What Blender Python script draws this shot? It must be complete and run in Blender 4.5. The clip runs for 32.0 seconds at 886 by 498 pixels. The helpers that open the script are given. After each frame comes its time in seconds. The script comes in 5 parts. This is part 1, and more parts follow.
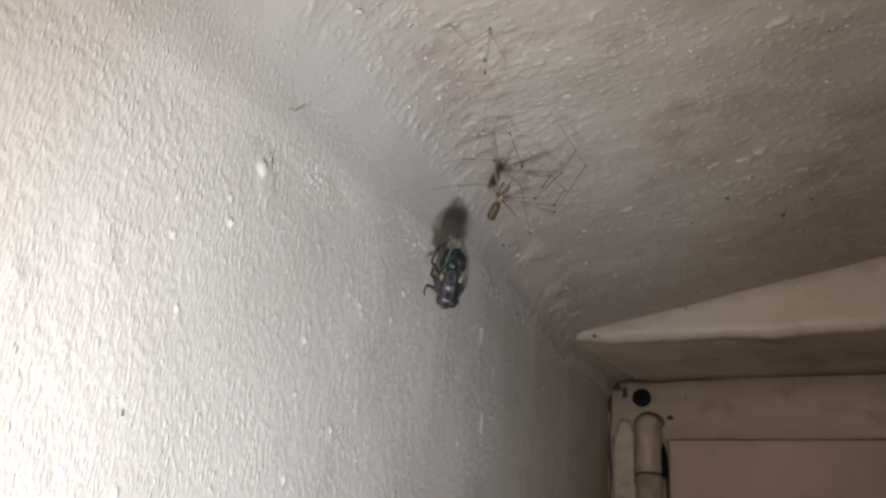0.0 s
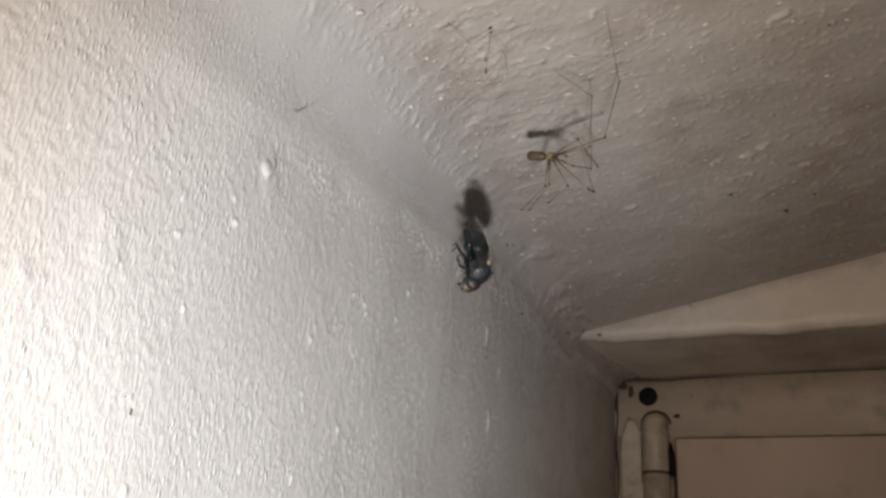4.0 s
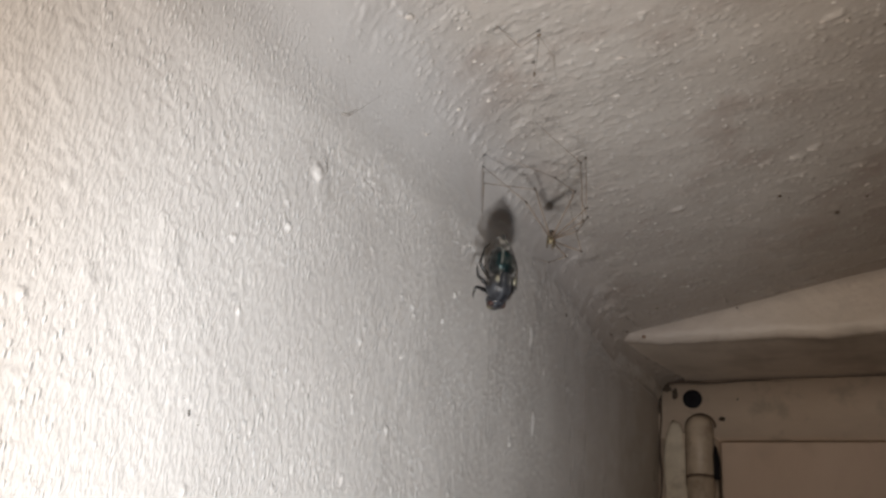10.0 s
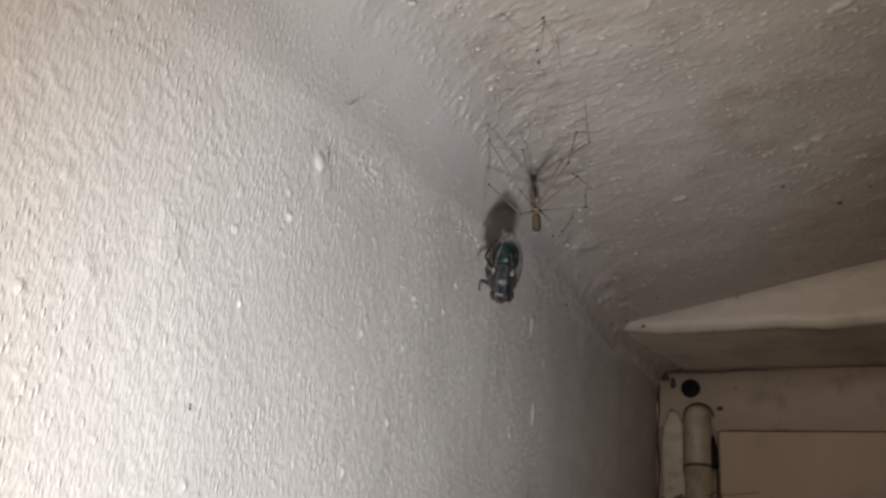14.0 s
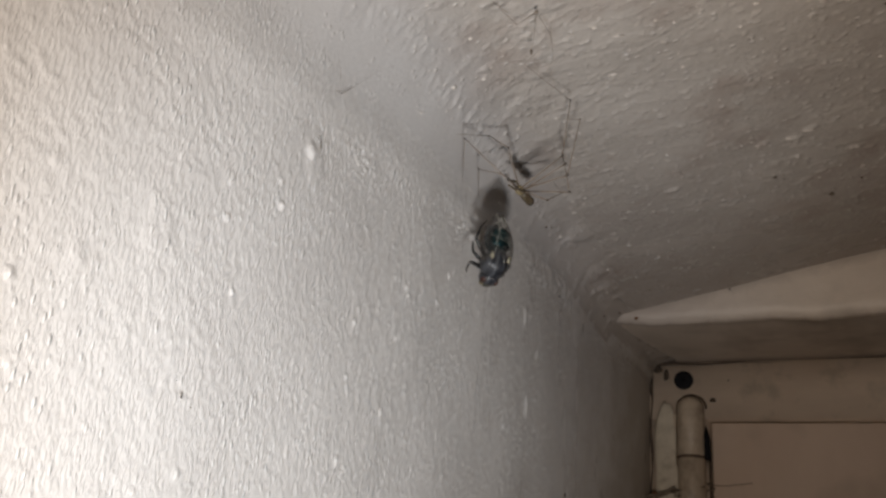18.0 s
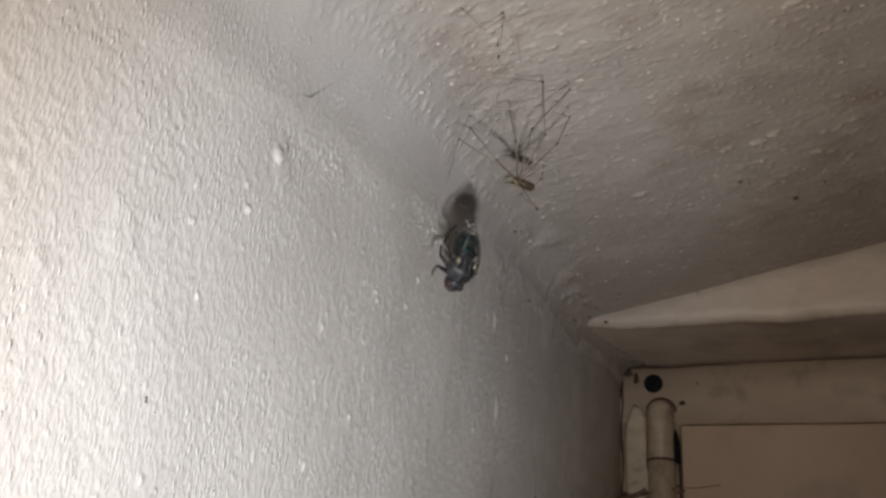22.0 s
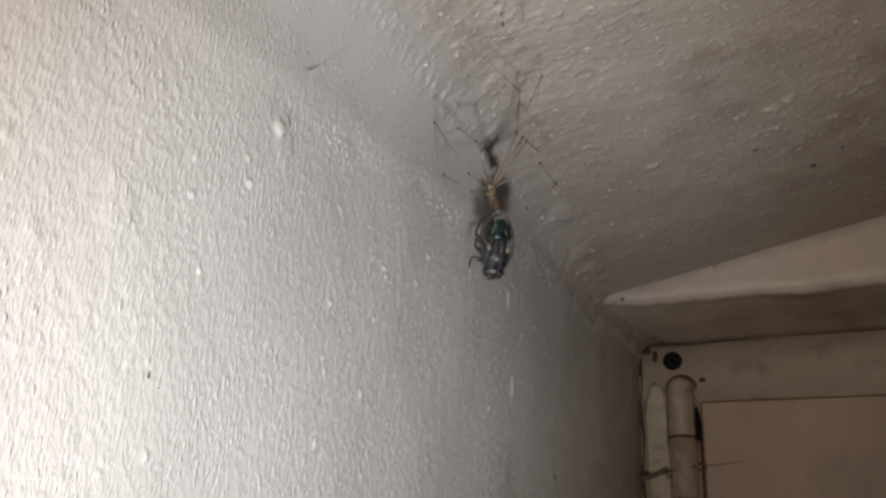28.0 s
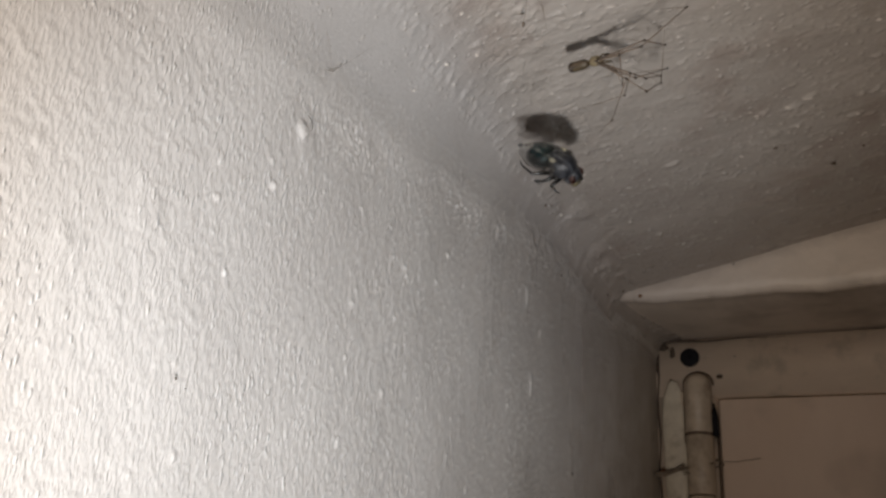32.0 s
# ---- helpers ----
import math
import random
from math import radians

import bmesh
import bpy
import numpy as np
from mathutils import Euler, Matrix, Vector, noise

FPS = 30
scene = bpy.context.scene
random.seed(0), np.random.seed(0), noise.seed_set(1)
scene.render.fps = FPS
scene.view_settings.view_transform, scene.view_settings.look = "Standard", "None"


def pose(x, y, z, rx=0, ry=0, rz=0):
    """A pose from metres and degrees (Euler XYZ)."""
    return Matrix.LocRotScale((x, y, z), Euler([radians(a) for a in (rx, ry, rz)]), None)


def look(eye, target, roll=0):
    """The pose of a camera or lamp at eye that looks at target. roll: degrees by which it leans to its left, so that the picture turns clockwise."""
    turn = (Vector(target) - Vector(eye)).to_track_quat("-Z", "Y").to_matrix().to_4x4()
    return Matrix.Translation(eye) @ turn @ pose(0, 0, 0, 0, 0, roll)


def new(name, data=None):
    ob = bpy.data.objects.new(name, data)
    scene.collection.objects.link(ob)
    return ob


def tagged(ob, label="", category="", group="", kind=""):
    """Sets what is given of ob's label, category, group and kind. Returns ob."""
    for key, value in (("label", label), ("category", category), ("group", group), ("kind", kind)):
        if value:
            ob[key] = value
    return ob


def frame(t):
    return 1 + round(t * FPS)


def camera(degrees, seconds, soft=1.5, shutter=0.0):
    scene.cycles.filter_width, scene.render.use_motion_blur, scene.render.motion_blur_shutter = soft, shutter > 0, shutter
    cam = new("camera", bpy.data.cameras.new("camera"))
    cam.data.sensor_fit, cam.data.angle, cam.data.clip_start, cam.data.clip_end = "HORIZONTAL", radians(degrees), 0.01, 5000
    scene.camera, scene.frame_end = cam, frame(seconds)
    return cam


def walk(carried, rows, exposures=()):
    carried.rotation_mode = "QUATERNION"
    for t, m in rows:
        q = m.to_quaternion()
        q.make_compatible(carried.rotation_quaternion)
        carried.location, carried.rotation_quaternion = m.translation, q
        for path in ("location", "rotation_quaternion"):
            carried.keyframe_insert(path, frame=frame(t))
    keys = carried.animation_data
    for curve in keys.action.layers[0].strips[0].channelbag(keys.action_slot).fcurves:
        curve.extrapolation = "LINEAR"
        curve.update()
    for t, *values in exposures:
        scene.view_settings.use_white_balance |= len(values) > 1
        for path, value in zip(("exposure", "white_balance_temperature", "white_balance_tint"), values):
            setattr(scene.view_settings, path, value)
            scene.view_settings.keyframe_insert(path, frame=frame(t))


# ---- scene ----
# A damp-looking white plastered corner over a door, lit by a small hand lamp beside the lens.
# Lengths in the plan are millimetres times MM; the floor is z = 0 and TOP lifts the corner to door height.
MM = 0.001
TOP = 1.98

cam = camera(55, 32.0, soft=2.8)
PATH = [
    (0.0, pose(0.05391, 0.00000, 1.98000, 114.456, -4.731, 21.718)),
    (0.5, pose(0.05408, 0.00018, 1.97969, 114.437, -4.667, 22.042)),
    (1.0, pose(0.05406, 0.00006, 1.97956, 114.431, -4.587, 22.644)),
    (1.5, pose(0.05429, -0.00012, 1.97976, 114.388, -4.740, 22.410)),
    (2.0, pose(0.05417, 0.00005, 1.97956, 114.423, -4.523, 22.260)),
    (2.5, pose(0.05423, 0.00022, 1.97948, 114.463, -4.382, 22.199)),
    (3.0, pose(0.05439, 0.00006, 1.97935, 114.512, -4.194, 22.209)),
    (3.5, pose(0.05427, -0.00012, 1.97934, 114.693, -4.036, 22.260)),
    (4.0, pose(0.05399, 0.00002, 1.97915, 114.703, -4.073, 22.320)),
    (4.5, pose(0.05368, -0.00134, 1.97932, 115.035, -4.434, 22.872)),
    (6.5, pose(0.05358, -0.00074, 1.97970, 114.814, -5.060, 23.204)),
    (7.0, pose(0.05344, -0.00025, 1.97965, 114.605, -4.954, 23.129)),
    (7.5, pose(0.05337, -0.00039, 1.97973, 114.480, -4.888, 23.063)),
    (8.0, pose(0.05307, -0.00073, 1.97973, 114.428, -4.832, 23.240)),
    (8.5, pose(0.05271, -0.00120, 1.97972, 114.471, -5.133, 23.573)),
    (9.0, pose(0.05294, -0.00045, 1.97965, 114.447, -5.221, 23.863)),
    (9.5, pose(0.05279, -0.00113, 1.97965, 114.430, -5.095, 24.004)),
    (10.0, pose(0.05297, -0.00105, 1.97949, 114.383, -5.310, 24.570)),
    (10.5, pose(0.05287, -0.00103, 1.97959, 114.202, -5.276, 25.029)),
    (11.0, pose(0.05263, -0.00089, 1.97961, 114.048, -5.292, 25.216)),
    (11.5, pose(0.05281, -0.00078, 1.97955, 113.968, -5.509, 25.597)),
    (12.0, pose(0.05266, -0.00069, 1.97950, 113.901, -5.635, 25.949)),
    (12.5, pose(0.05259, -0.00003, 1.97951, 113.702, -5.407, 26.153)),
    (13.0, pose(0.05176, -0.00156, 1.98008, 113.690, -5.881, 26.586)),
    (13.5, pose(0.05195, -0.00085, 1.98035, 113.502, -6.407, 26.492)),
    (14.0, pose(0.05175, -0.00065, 1.98049, 113.449, -5.480, 24.187)),
    (14.5, pose(0.05214, -0.00010, 1.97980, 113.509, -5.048, 24.097)),
    (16.5, pose(0.05187, -0.00026, 1.97962, 113.421, -5.067, 23.808)),
    (17.0, pose(0.05204, -0.00030, 1.97970, 113.361, -5.230, 23.810)),
    (17.5, pose(0.05193, -0.00010, 1.97960, 113.365, -5.082, 23.802)),
    (18.0, pose(0.05173, -0.00017, 1.97991, 113.164, -5.187, 23.847)),
    (18.5, pose(0.05174, 0.00018, 1.97975, 113.110, -5.025, 23.669)),
    (19.0, pose(0.05149, -0.00014, 1.97986, 113.075, -4.997, 23.517)),
    (19.5, pose(0.05134, -0.00046, 1.97984, 113.212, -5.272, 23.665)),
    (20.0, pose(0.05176, -0.00034, 1.97994, 113.212, -5.476, 23.276)),
    (20.5, pose(0.05206, 0.00036, 1.97986, 113.234, -5.221, 22.832)),
    (21.0, pose(0.05209, 0.00003, 1.97978, 113.512, -4.859, 22.460)),
    (21.5, pose(0.05261, 0.00068, 1.97948, 113.640, -4.683, 22.125)),
    (22.0, pose(0.05240, -0.00004, 1.97952, 113.738, -4.252, 22.285)),
    (22.5, pose(0.05214, -0.00007, 1.97956, 113.844, -4.254, 22.554)),
    (23.0, pose(0.05234, 0.00045, 1.97934, 113.762, -4.206, 22.586)),
    (23.5, pose(0.05221, 0.00004, 1.97926, 113.758, -4.014, 22.659)),
    (24.0, pose(0.05220, 0.00020, 1.97928, 113.752, -4.062, 22.936)),
    (24.5, pose(0.05243, 0.00046, 1.97899, 113.803, -3.939, 23.025)),
    (26.5, pose(0.05242, 0.00167, 1.97862, 113.583, -4.079, 24.000)),
    (27.0, pose(0.05235, 0.00216, 1.97846, 113.465, -3.667, 23.910)),
    (27.5, pose(0.05239, 0.00262, 1.97832, 113.219, -3.538, 23.940)),
    (28.0, pose(0.05248, 0.00283, 1.97838, 112.934, -3.225, 23.983)),
    (28.5, pose(0.05242, 0.00242, 1.97859, 112.797, -3.136, 23.795)),
    (29.0, pose(0.05218, 0.00209, 1.97867, 112.822, -3.169, 23.801)),
    (29.5, pose(0.05213, 0.00201, 1.97851, 112.854, -3.212, 23.967)),
    (30.0, pose(0.05197, 0.00201, 1.97871, 112.795, -3.404, 24.175)),
    (30.5, pose(0.05235, 0.00233, 1.97841, 112.649, -3.479, 24.163)),
    (31.0, pose(0.05215, 0.00248, 1.97837, 112.525, -3.217, 24.405)),
    (31.5, pose(0.05237, 0.00238, 1.97853, 112.373, -3.251, 24.969)),
    (32.0, pose(0.05204, 0.00174, 1.97907, 112.363, -3.720, 24.825)),
]
walk(cam, PATH, [(0, 0.06), (4, 0.07), (8, 0.04), (9, 0.0), (11, 0.02), (12, -0.20), (13, -0.18), (14, -0.24), (17, -0.20), (19, -0.15), (21, -0.15), (24, -0.14), (28, -0.15), (31, -0.18), (32, -0.18)])

# ---- light ----
world = bpy.data.worlds.new("world")
scene.world = world
world.use_nodes = True
world.node_tree.nodes["Background"].inputs[0].default_value = (1.0, 0.72, 0.50, 1)
world.node_tree.nodes["Background"].inputs[1].default_value = 0.050


def flash_lamp(name, energy, colour, degrees, dx, aim):
    """Hand light split into two added spots side by side: wide warm, narrow cool."""
    data = bpy.data.lights.new(name, "SPOT")
    data.energy, data.color = energy, colour
    data.shadow_soft_size = 0.0024
    data.spot_size, data.spot_blend = radians(degrees), 1.0
    new(name, data).matrix_world = look((0.0575 + dx, -0.0039, TOP - 0.0345), aim)


flash_lamp("warm_lamp", 0.455, (1.0, 0.84, 0.70), 116, -0.0004, (0.000, 0.094, TOP + 0.066))
# added only to tint the middle of the light cooler than its rim
flash_lamp("cool_lamp", 0.42, (0.77, 0.88, 0.98), 56, 0.0004, (-0.007, 0.103, TOP + 0.047))


# ---- materials ----
def nodes_of(name):
    m = bpy.data.materials.new(name)
    m.use_nodes = True
    return m, m.node_tree.nodes, m.node_tree.links, m.node_tree.nodes["Principled BSDF"]


def noise_node(nodes, links, scale, detail=3.0, rough=0.55, stretch=(1, 1, 1)):
    co = nodes.new("ShaderNodeTexCoord")
    mp = nodes.new("ShaderNodeMapping")
    mp.inputs["Scale"].default_value = stretch
    n = nodes.new("ShaderNodeTexNoise")
    n.inputs["Scale"].default_value = scale
    n.inputs["Detail"].default_value = detail
    n.inputs["Roughness"].default_value = rough
    links.new(co.outputs["Object"], mp.inputs["Vector"])
    links.new(mp.outputs["Vector"], n.inputs["Vector"])
    return n


def ramp_node(nodes, links, source, stops):
    r = nodes.new("ShaderNodeValToRGB")
    while len(r.color_ramp.elements) < len(stops):
        r.color_ramp.elements.new(0.5)
    for e, (at, col) in zip(r.color_ramp.elements, stops):
        e.position, e.color = at, (*col, 1)
    links.new(source, r.inputs["Fac"])
    return r


def surface(name, dark, light, scale, rough=0.5, metal=0.0, bump=0.0, bump_scale=2000.0, stains=None, stain_scale=40.0,
            stretch=(1, 1, 1), spec=0.5, coat=0.0, deep=0.0001):
    """A surface whose colour wanders between two tones, with fine relief and, if asked, larger stains."""
    m, nodes, links, bsdf = nodes_of(name)
    n = noise_node(nodes, links, scale, 5.0, 0.6, stretch)
    col = ramp_node(nodes, links, n.outputs["Fac"], [(0.3, dark), (0.7, light)]).outputs["Color"]
    if stains:
        s = noise_node(nodes, links, stain_scale, 4.0, 0.65)
        mask = ramp_node(nodes, links, s.outputs["Fac"], [(0.52, (0, 0, 0)), (0.78, (1, 1, 1))])
        mix = nodes.new("ShaderNodeMix")
        mix.data_type = "RGBA"
        links.new(mask.outputs["Color"], mix.inputs["Factor"])
        links.new(col, mix.inputs["A"])
        mix.inputs["B"].default_value = (*stains, 1)
        col = mix.outputs["Result"]
    links.new(col, bsdf.inputs["Base Color"])
    rr = ramp_node(nodes, links, n.outputs["Fac"], [(0.2, (rough * 0.8,) * 3), (0.8, (min(1, rough * 1.2),) * 3)])
    links.new(rr.outputs["Color"], bsdf.inputs["Roughness"])
    bsdf.inputs["Metallic"].default_value = metal
    bsdf.inputs["Specular IOR Level"].default_value = spec
    bsdf.inputs["Coat Weight"].default_value = coat
    if bump:
        b = nodes.new("ShaderNodeBump")
        b.inputs["Strength"].default_value = bump
        b.inputs["Distance"].default_value = deep
        links.new(noise_node(nodes, links, bump_scale, 4.0, 0.6, stretch).outputs["Fac"], b.inputs["Height"])
        links.new(b.outputs["Normal"], bsdf.inputs["Normal"])
    return m


def calm_bump(m, mask, least):
    """Under the dust the fine relief is filled in."""
    nodes, links = m.node_tree.nodes, m.node_tree.links
    bump = next(n for n in nodes if n.type == "BUMP")
    r = nodes.new("ShaderNodeMapRange")
    r.inputs["To Min"].default_value = 1.0
    r.inputs["To Max"].default_value = least
    links.new(mask, r.inputs["Value"])
    links.new(r.outputs["Result"], bump.inputs["Strength"])


def add_flecks(m, scale, share, stretch, high, cover, clean_glint, under=0.0):
    """Small hard grains of plaster that stand proud of the paint, here thick and there sparse, few under the dust."""
    nodes, links, bsdf = m.node_tree.nodes, m.node_tree.links, m.node_tree.nodes["Principled BSDF"]
    co = nodes.new("ShaderNodeTexCoord")
    mp = nodes.new("ShaderNodeMapping")
    mp.inputs["Scale"].default_value = stretch
    cells = nodes.new("ShaderNodeTexVoronoi")
    cells.inputs["Scale"].default_value = scale
    links.new(co.outputs["Object"], mp.inputs["Vector"])
    links.new(mp.outputs["Vector"], cells.inputs["Vector"])
    patch = noise_node(nodes, links, scale * 0.07, 3.0)
    pick = nodes.new("ShaderNodeSeparateColor")
    links.new(cells.outputs["Color"], pick.inputs["Color"])
    total = nodes.new("ShaderNodeMath")
    total.operation = "MULTIPLY_ADD"
    links.new(patch.outputs["Fac"], total.inputs[0])
    total.inputs[1].default_value = 0.5
    links.new(pick.outputs["Red"], total.inputs[2])
    chosen = nodes.new("ShaderNodeMapRange")
    chosen.inputs["From Min"].default_value = share + 0.25
    chosen.inputs["From Max"].default_value = share + 0.40
    links.new(total.outputs["Value"], chosen.inputs["Value"])
    grain = nodes.new("ShaderNodeMapRange")
    grain.inputs["From Min"].default_value = 0.42
    grain.inputs["From Max"].default_value = 0.16
    links.new(cells.outputs["Distance"], grain.inputs["Value"])
    tall = nodes.new("ShaderNodeMath")
    tall.operation = "MULTIPLY"
    links.new(chosen.outputs["Result"], tall.inputs[0])
    links.new(grain.outputs["Result"], tall.inputs[1])
    bump = nodes.new("ShaderNodeBump")
    bump.inputs["Distance"].default_value = high
    bare = nodes.new("ShaderNodeMapRange")
    bare.inputs["To Min"].default_value = 1.0
    bare.inputs["To Max"].default_value = under
    links.new(cover, bare.inputs["Value"])
    left = nodes.new("ShaderNodeMath")
    left.operation = "MULTIPLY"
    links.new(tall.outputs["Value"], left.inputs[0])
    links.new(bare.outputs["Result"], left.inputs[1])
    links.new(left.outputs["Value"], bump.inputs["Height"])
    # pale tone whitens clean grains and paints in the wall's glints
    mix = nodes.new("ShaderNodeMix")
    mix.data_type = "RGBA"
    links.new(left.outputs["Value"], mix.inputs["Factor"])
    links.new(bsdf.inputs["Base Color"].links[0].from_socket, mix.inputs["A"])
    mix.inputs["B"].default_value = (*clean_glint, 1)
    links.new(mix.outputs["Result"], bsdf.inputs["Base Color"])
    links.new(bsdf.inputs["Normal"].links[0].from_socket, bump.inputs["Normal"])
    links.new(bump.outputs["Normal"], bsdf.inputs["Normal"])


def flake_crust(m):
    """Ragged flat flakes of plaster, dragged sideways by the brush, thick by the wall and thin further out."""
    nodes, links, bsdf = m.node_tree.nodes, m.node_tree.links, m.node_tree.nodes["Principled BSDF"]
    for scale, stretch, low, high, deep in ((300, (0.6, 1, 1), 0.45, 0.70, 0.00021), (1000, (0.35, 1, 1), 0.52, 0.68, 0.00004)):
        n = noise_node(nodes, links, scale, 4.0, 0.55, stretch)
        n.inputs["Distortion"].default_value = 0.5
        edge = nodes.new("ShaderNodeMapRange")
        edge.interpolation_type = "SMOOTHSTEP"
        edge.inputs["From Min"].default_value = low
        edge.inputs["From Max"].default_value = high
        links.new(n.outputs["Fac"], edge.inputs["Value"])
        co = nodes.new("ShaderNodeTexCoord")
        axes = nodes.new("ShaderNodeSeparateXYZ")
        links.new(co.outputs["Object"], axes.inputs["Vector"])
        fade = nodes.new("ShaderNodeMapRange")
        fade.inputs["From Min"].default_value = 0.010
        fade.inputs["From Max"].default_value = 0.045
        fade.inputs["To Min"].default_value = 1.0
        fade.inputs["To Max"].default_value = 0.35
        links.new(axes.outputs["X"], fade.inputs["Value"])
        calm = nodes.new("ShaderNodeMapRange")
        calm.inputs["From Min"].default_value = 0.005
        calm.inputs["From Max"].default_value = 0.009
        links.new(axes.outputs["X"], calm.inputs["Value"])
        tall = nodes.new("ShaderNodeMath")
        tall.operation = "MULTIPLY"
        links.new(edge.outputs["Result"], tall.inputs[0])
        links.new(fade.outputs["Result"], tall.inputs[1])
        left = nodes.new("ShaderNodeMath")
        left.operation = "MULTIPLY"
        links.new(tall.outputs["Value"], left.inputs[0])
        links.new(calm.outputs["Result"], left.inputs[1])
        bump = nodes.new("ShaderNodeBump")
        bump.inputs["Distance"].default_value = deep
        door = nodes.new("ShaderNodeMapRange")
        door.inputs["From Min"].default_value = 0.100
        door.inputs["From Max"].default_value = 0.150
        door.inputs["To Min"].default_value = 1.0
        door.inputs["To Max"].default_value = 0.2
        links.new(axes.outputs["Y"], door.inputs["Value"])
        links.new(door.outputs["Result"], bump.inputs["Strength"])
        links.new(left.outputs["Value"], bump.inputs["Height"])
        links.new(bsdf.inputs["Normal"].links[0].from_socket, bump.inputs["Normal"])
        links.new(bump.outputs["Normal"], bsdf.inputs["Normal"])


def wall_material():
    """White gloss paint; grey dust on the smooth rounded top, darkened so the lamp-facing curve doesn't brighten."""
    m = surface("wall_paint", (0.72, 0.71, 0.70), (0.80, 0.79, 0.78), 60, 0.29, spec=0.26, bump=1.0, bump_scale=3000, deep=0.00019, stains=(0.68, 0.665, 0.655), stain_scale=22, stretch=(1, 1, 0.38))
    nodes, links, bsdf = m.node_tree.nodes, m.node_tree.links, m.node_tree.nodes["Principled BSDF"]
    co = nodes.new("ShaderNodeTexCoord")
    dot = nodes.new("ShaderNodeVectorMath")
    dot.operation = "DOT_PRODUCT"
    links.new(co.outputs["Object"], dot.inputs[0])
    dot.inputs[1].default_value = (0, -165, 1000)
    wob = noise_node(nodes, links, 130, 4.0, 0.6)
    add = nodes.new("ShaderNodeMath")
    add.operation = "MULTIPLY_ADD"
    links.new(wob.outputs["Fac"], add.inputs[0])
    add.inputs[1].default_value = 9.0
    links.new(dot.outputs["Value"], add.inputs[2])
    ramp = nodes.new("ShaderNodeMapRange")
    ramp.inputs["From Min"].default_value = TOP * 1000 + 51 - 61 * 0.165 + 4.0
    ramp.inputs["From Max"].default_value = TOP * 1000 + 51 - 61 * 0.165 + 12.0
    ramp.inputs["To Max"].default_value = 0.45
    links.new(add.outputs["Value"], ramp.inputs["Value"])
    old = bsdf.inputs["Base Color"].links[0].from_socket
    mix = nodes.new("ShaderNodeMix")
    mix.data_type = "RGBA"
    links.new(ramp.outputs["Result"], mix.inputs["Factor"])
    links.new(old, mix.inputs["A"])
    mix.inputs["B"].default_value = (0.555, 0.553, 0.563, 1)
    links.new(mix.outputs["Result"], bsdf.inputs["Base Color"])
    rough = bsdf.inputs["Roughness"].links[0].from_socket
    up = nodes.new("ShaderNodeMath")
    up.operation = "MULTIPLY_ADD"
    links.new(ramp.outputs["Result"], up.inputs[0])
    up.inputs[1].default_value = 0.4
    links.new(rough, up.inputs[2])
    links.new(up.outputs["Value"], bsdf.inputs["Roughness"])
    calm_bump(m, ramp.outputs["Result"], 0.75)
    add_flecks(m, 2300, 0.62, (1, 1, 0.36), 0.00010, ramp.outputs["Result"], (0.9, 0.9, 0.9), 0.45)
    return m


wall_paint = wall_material()


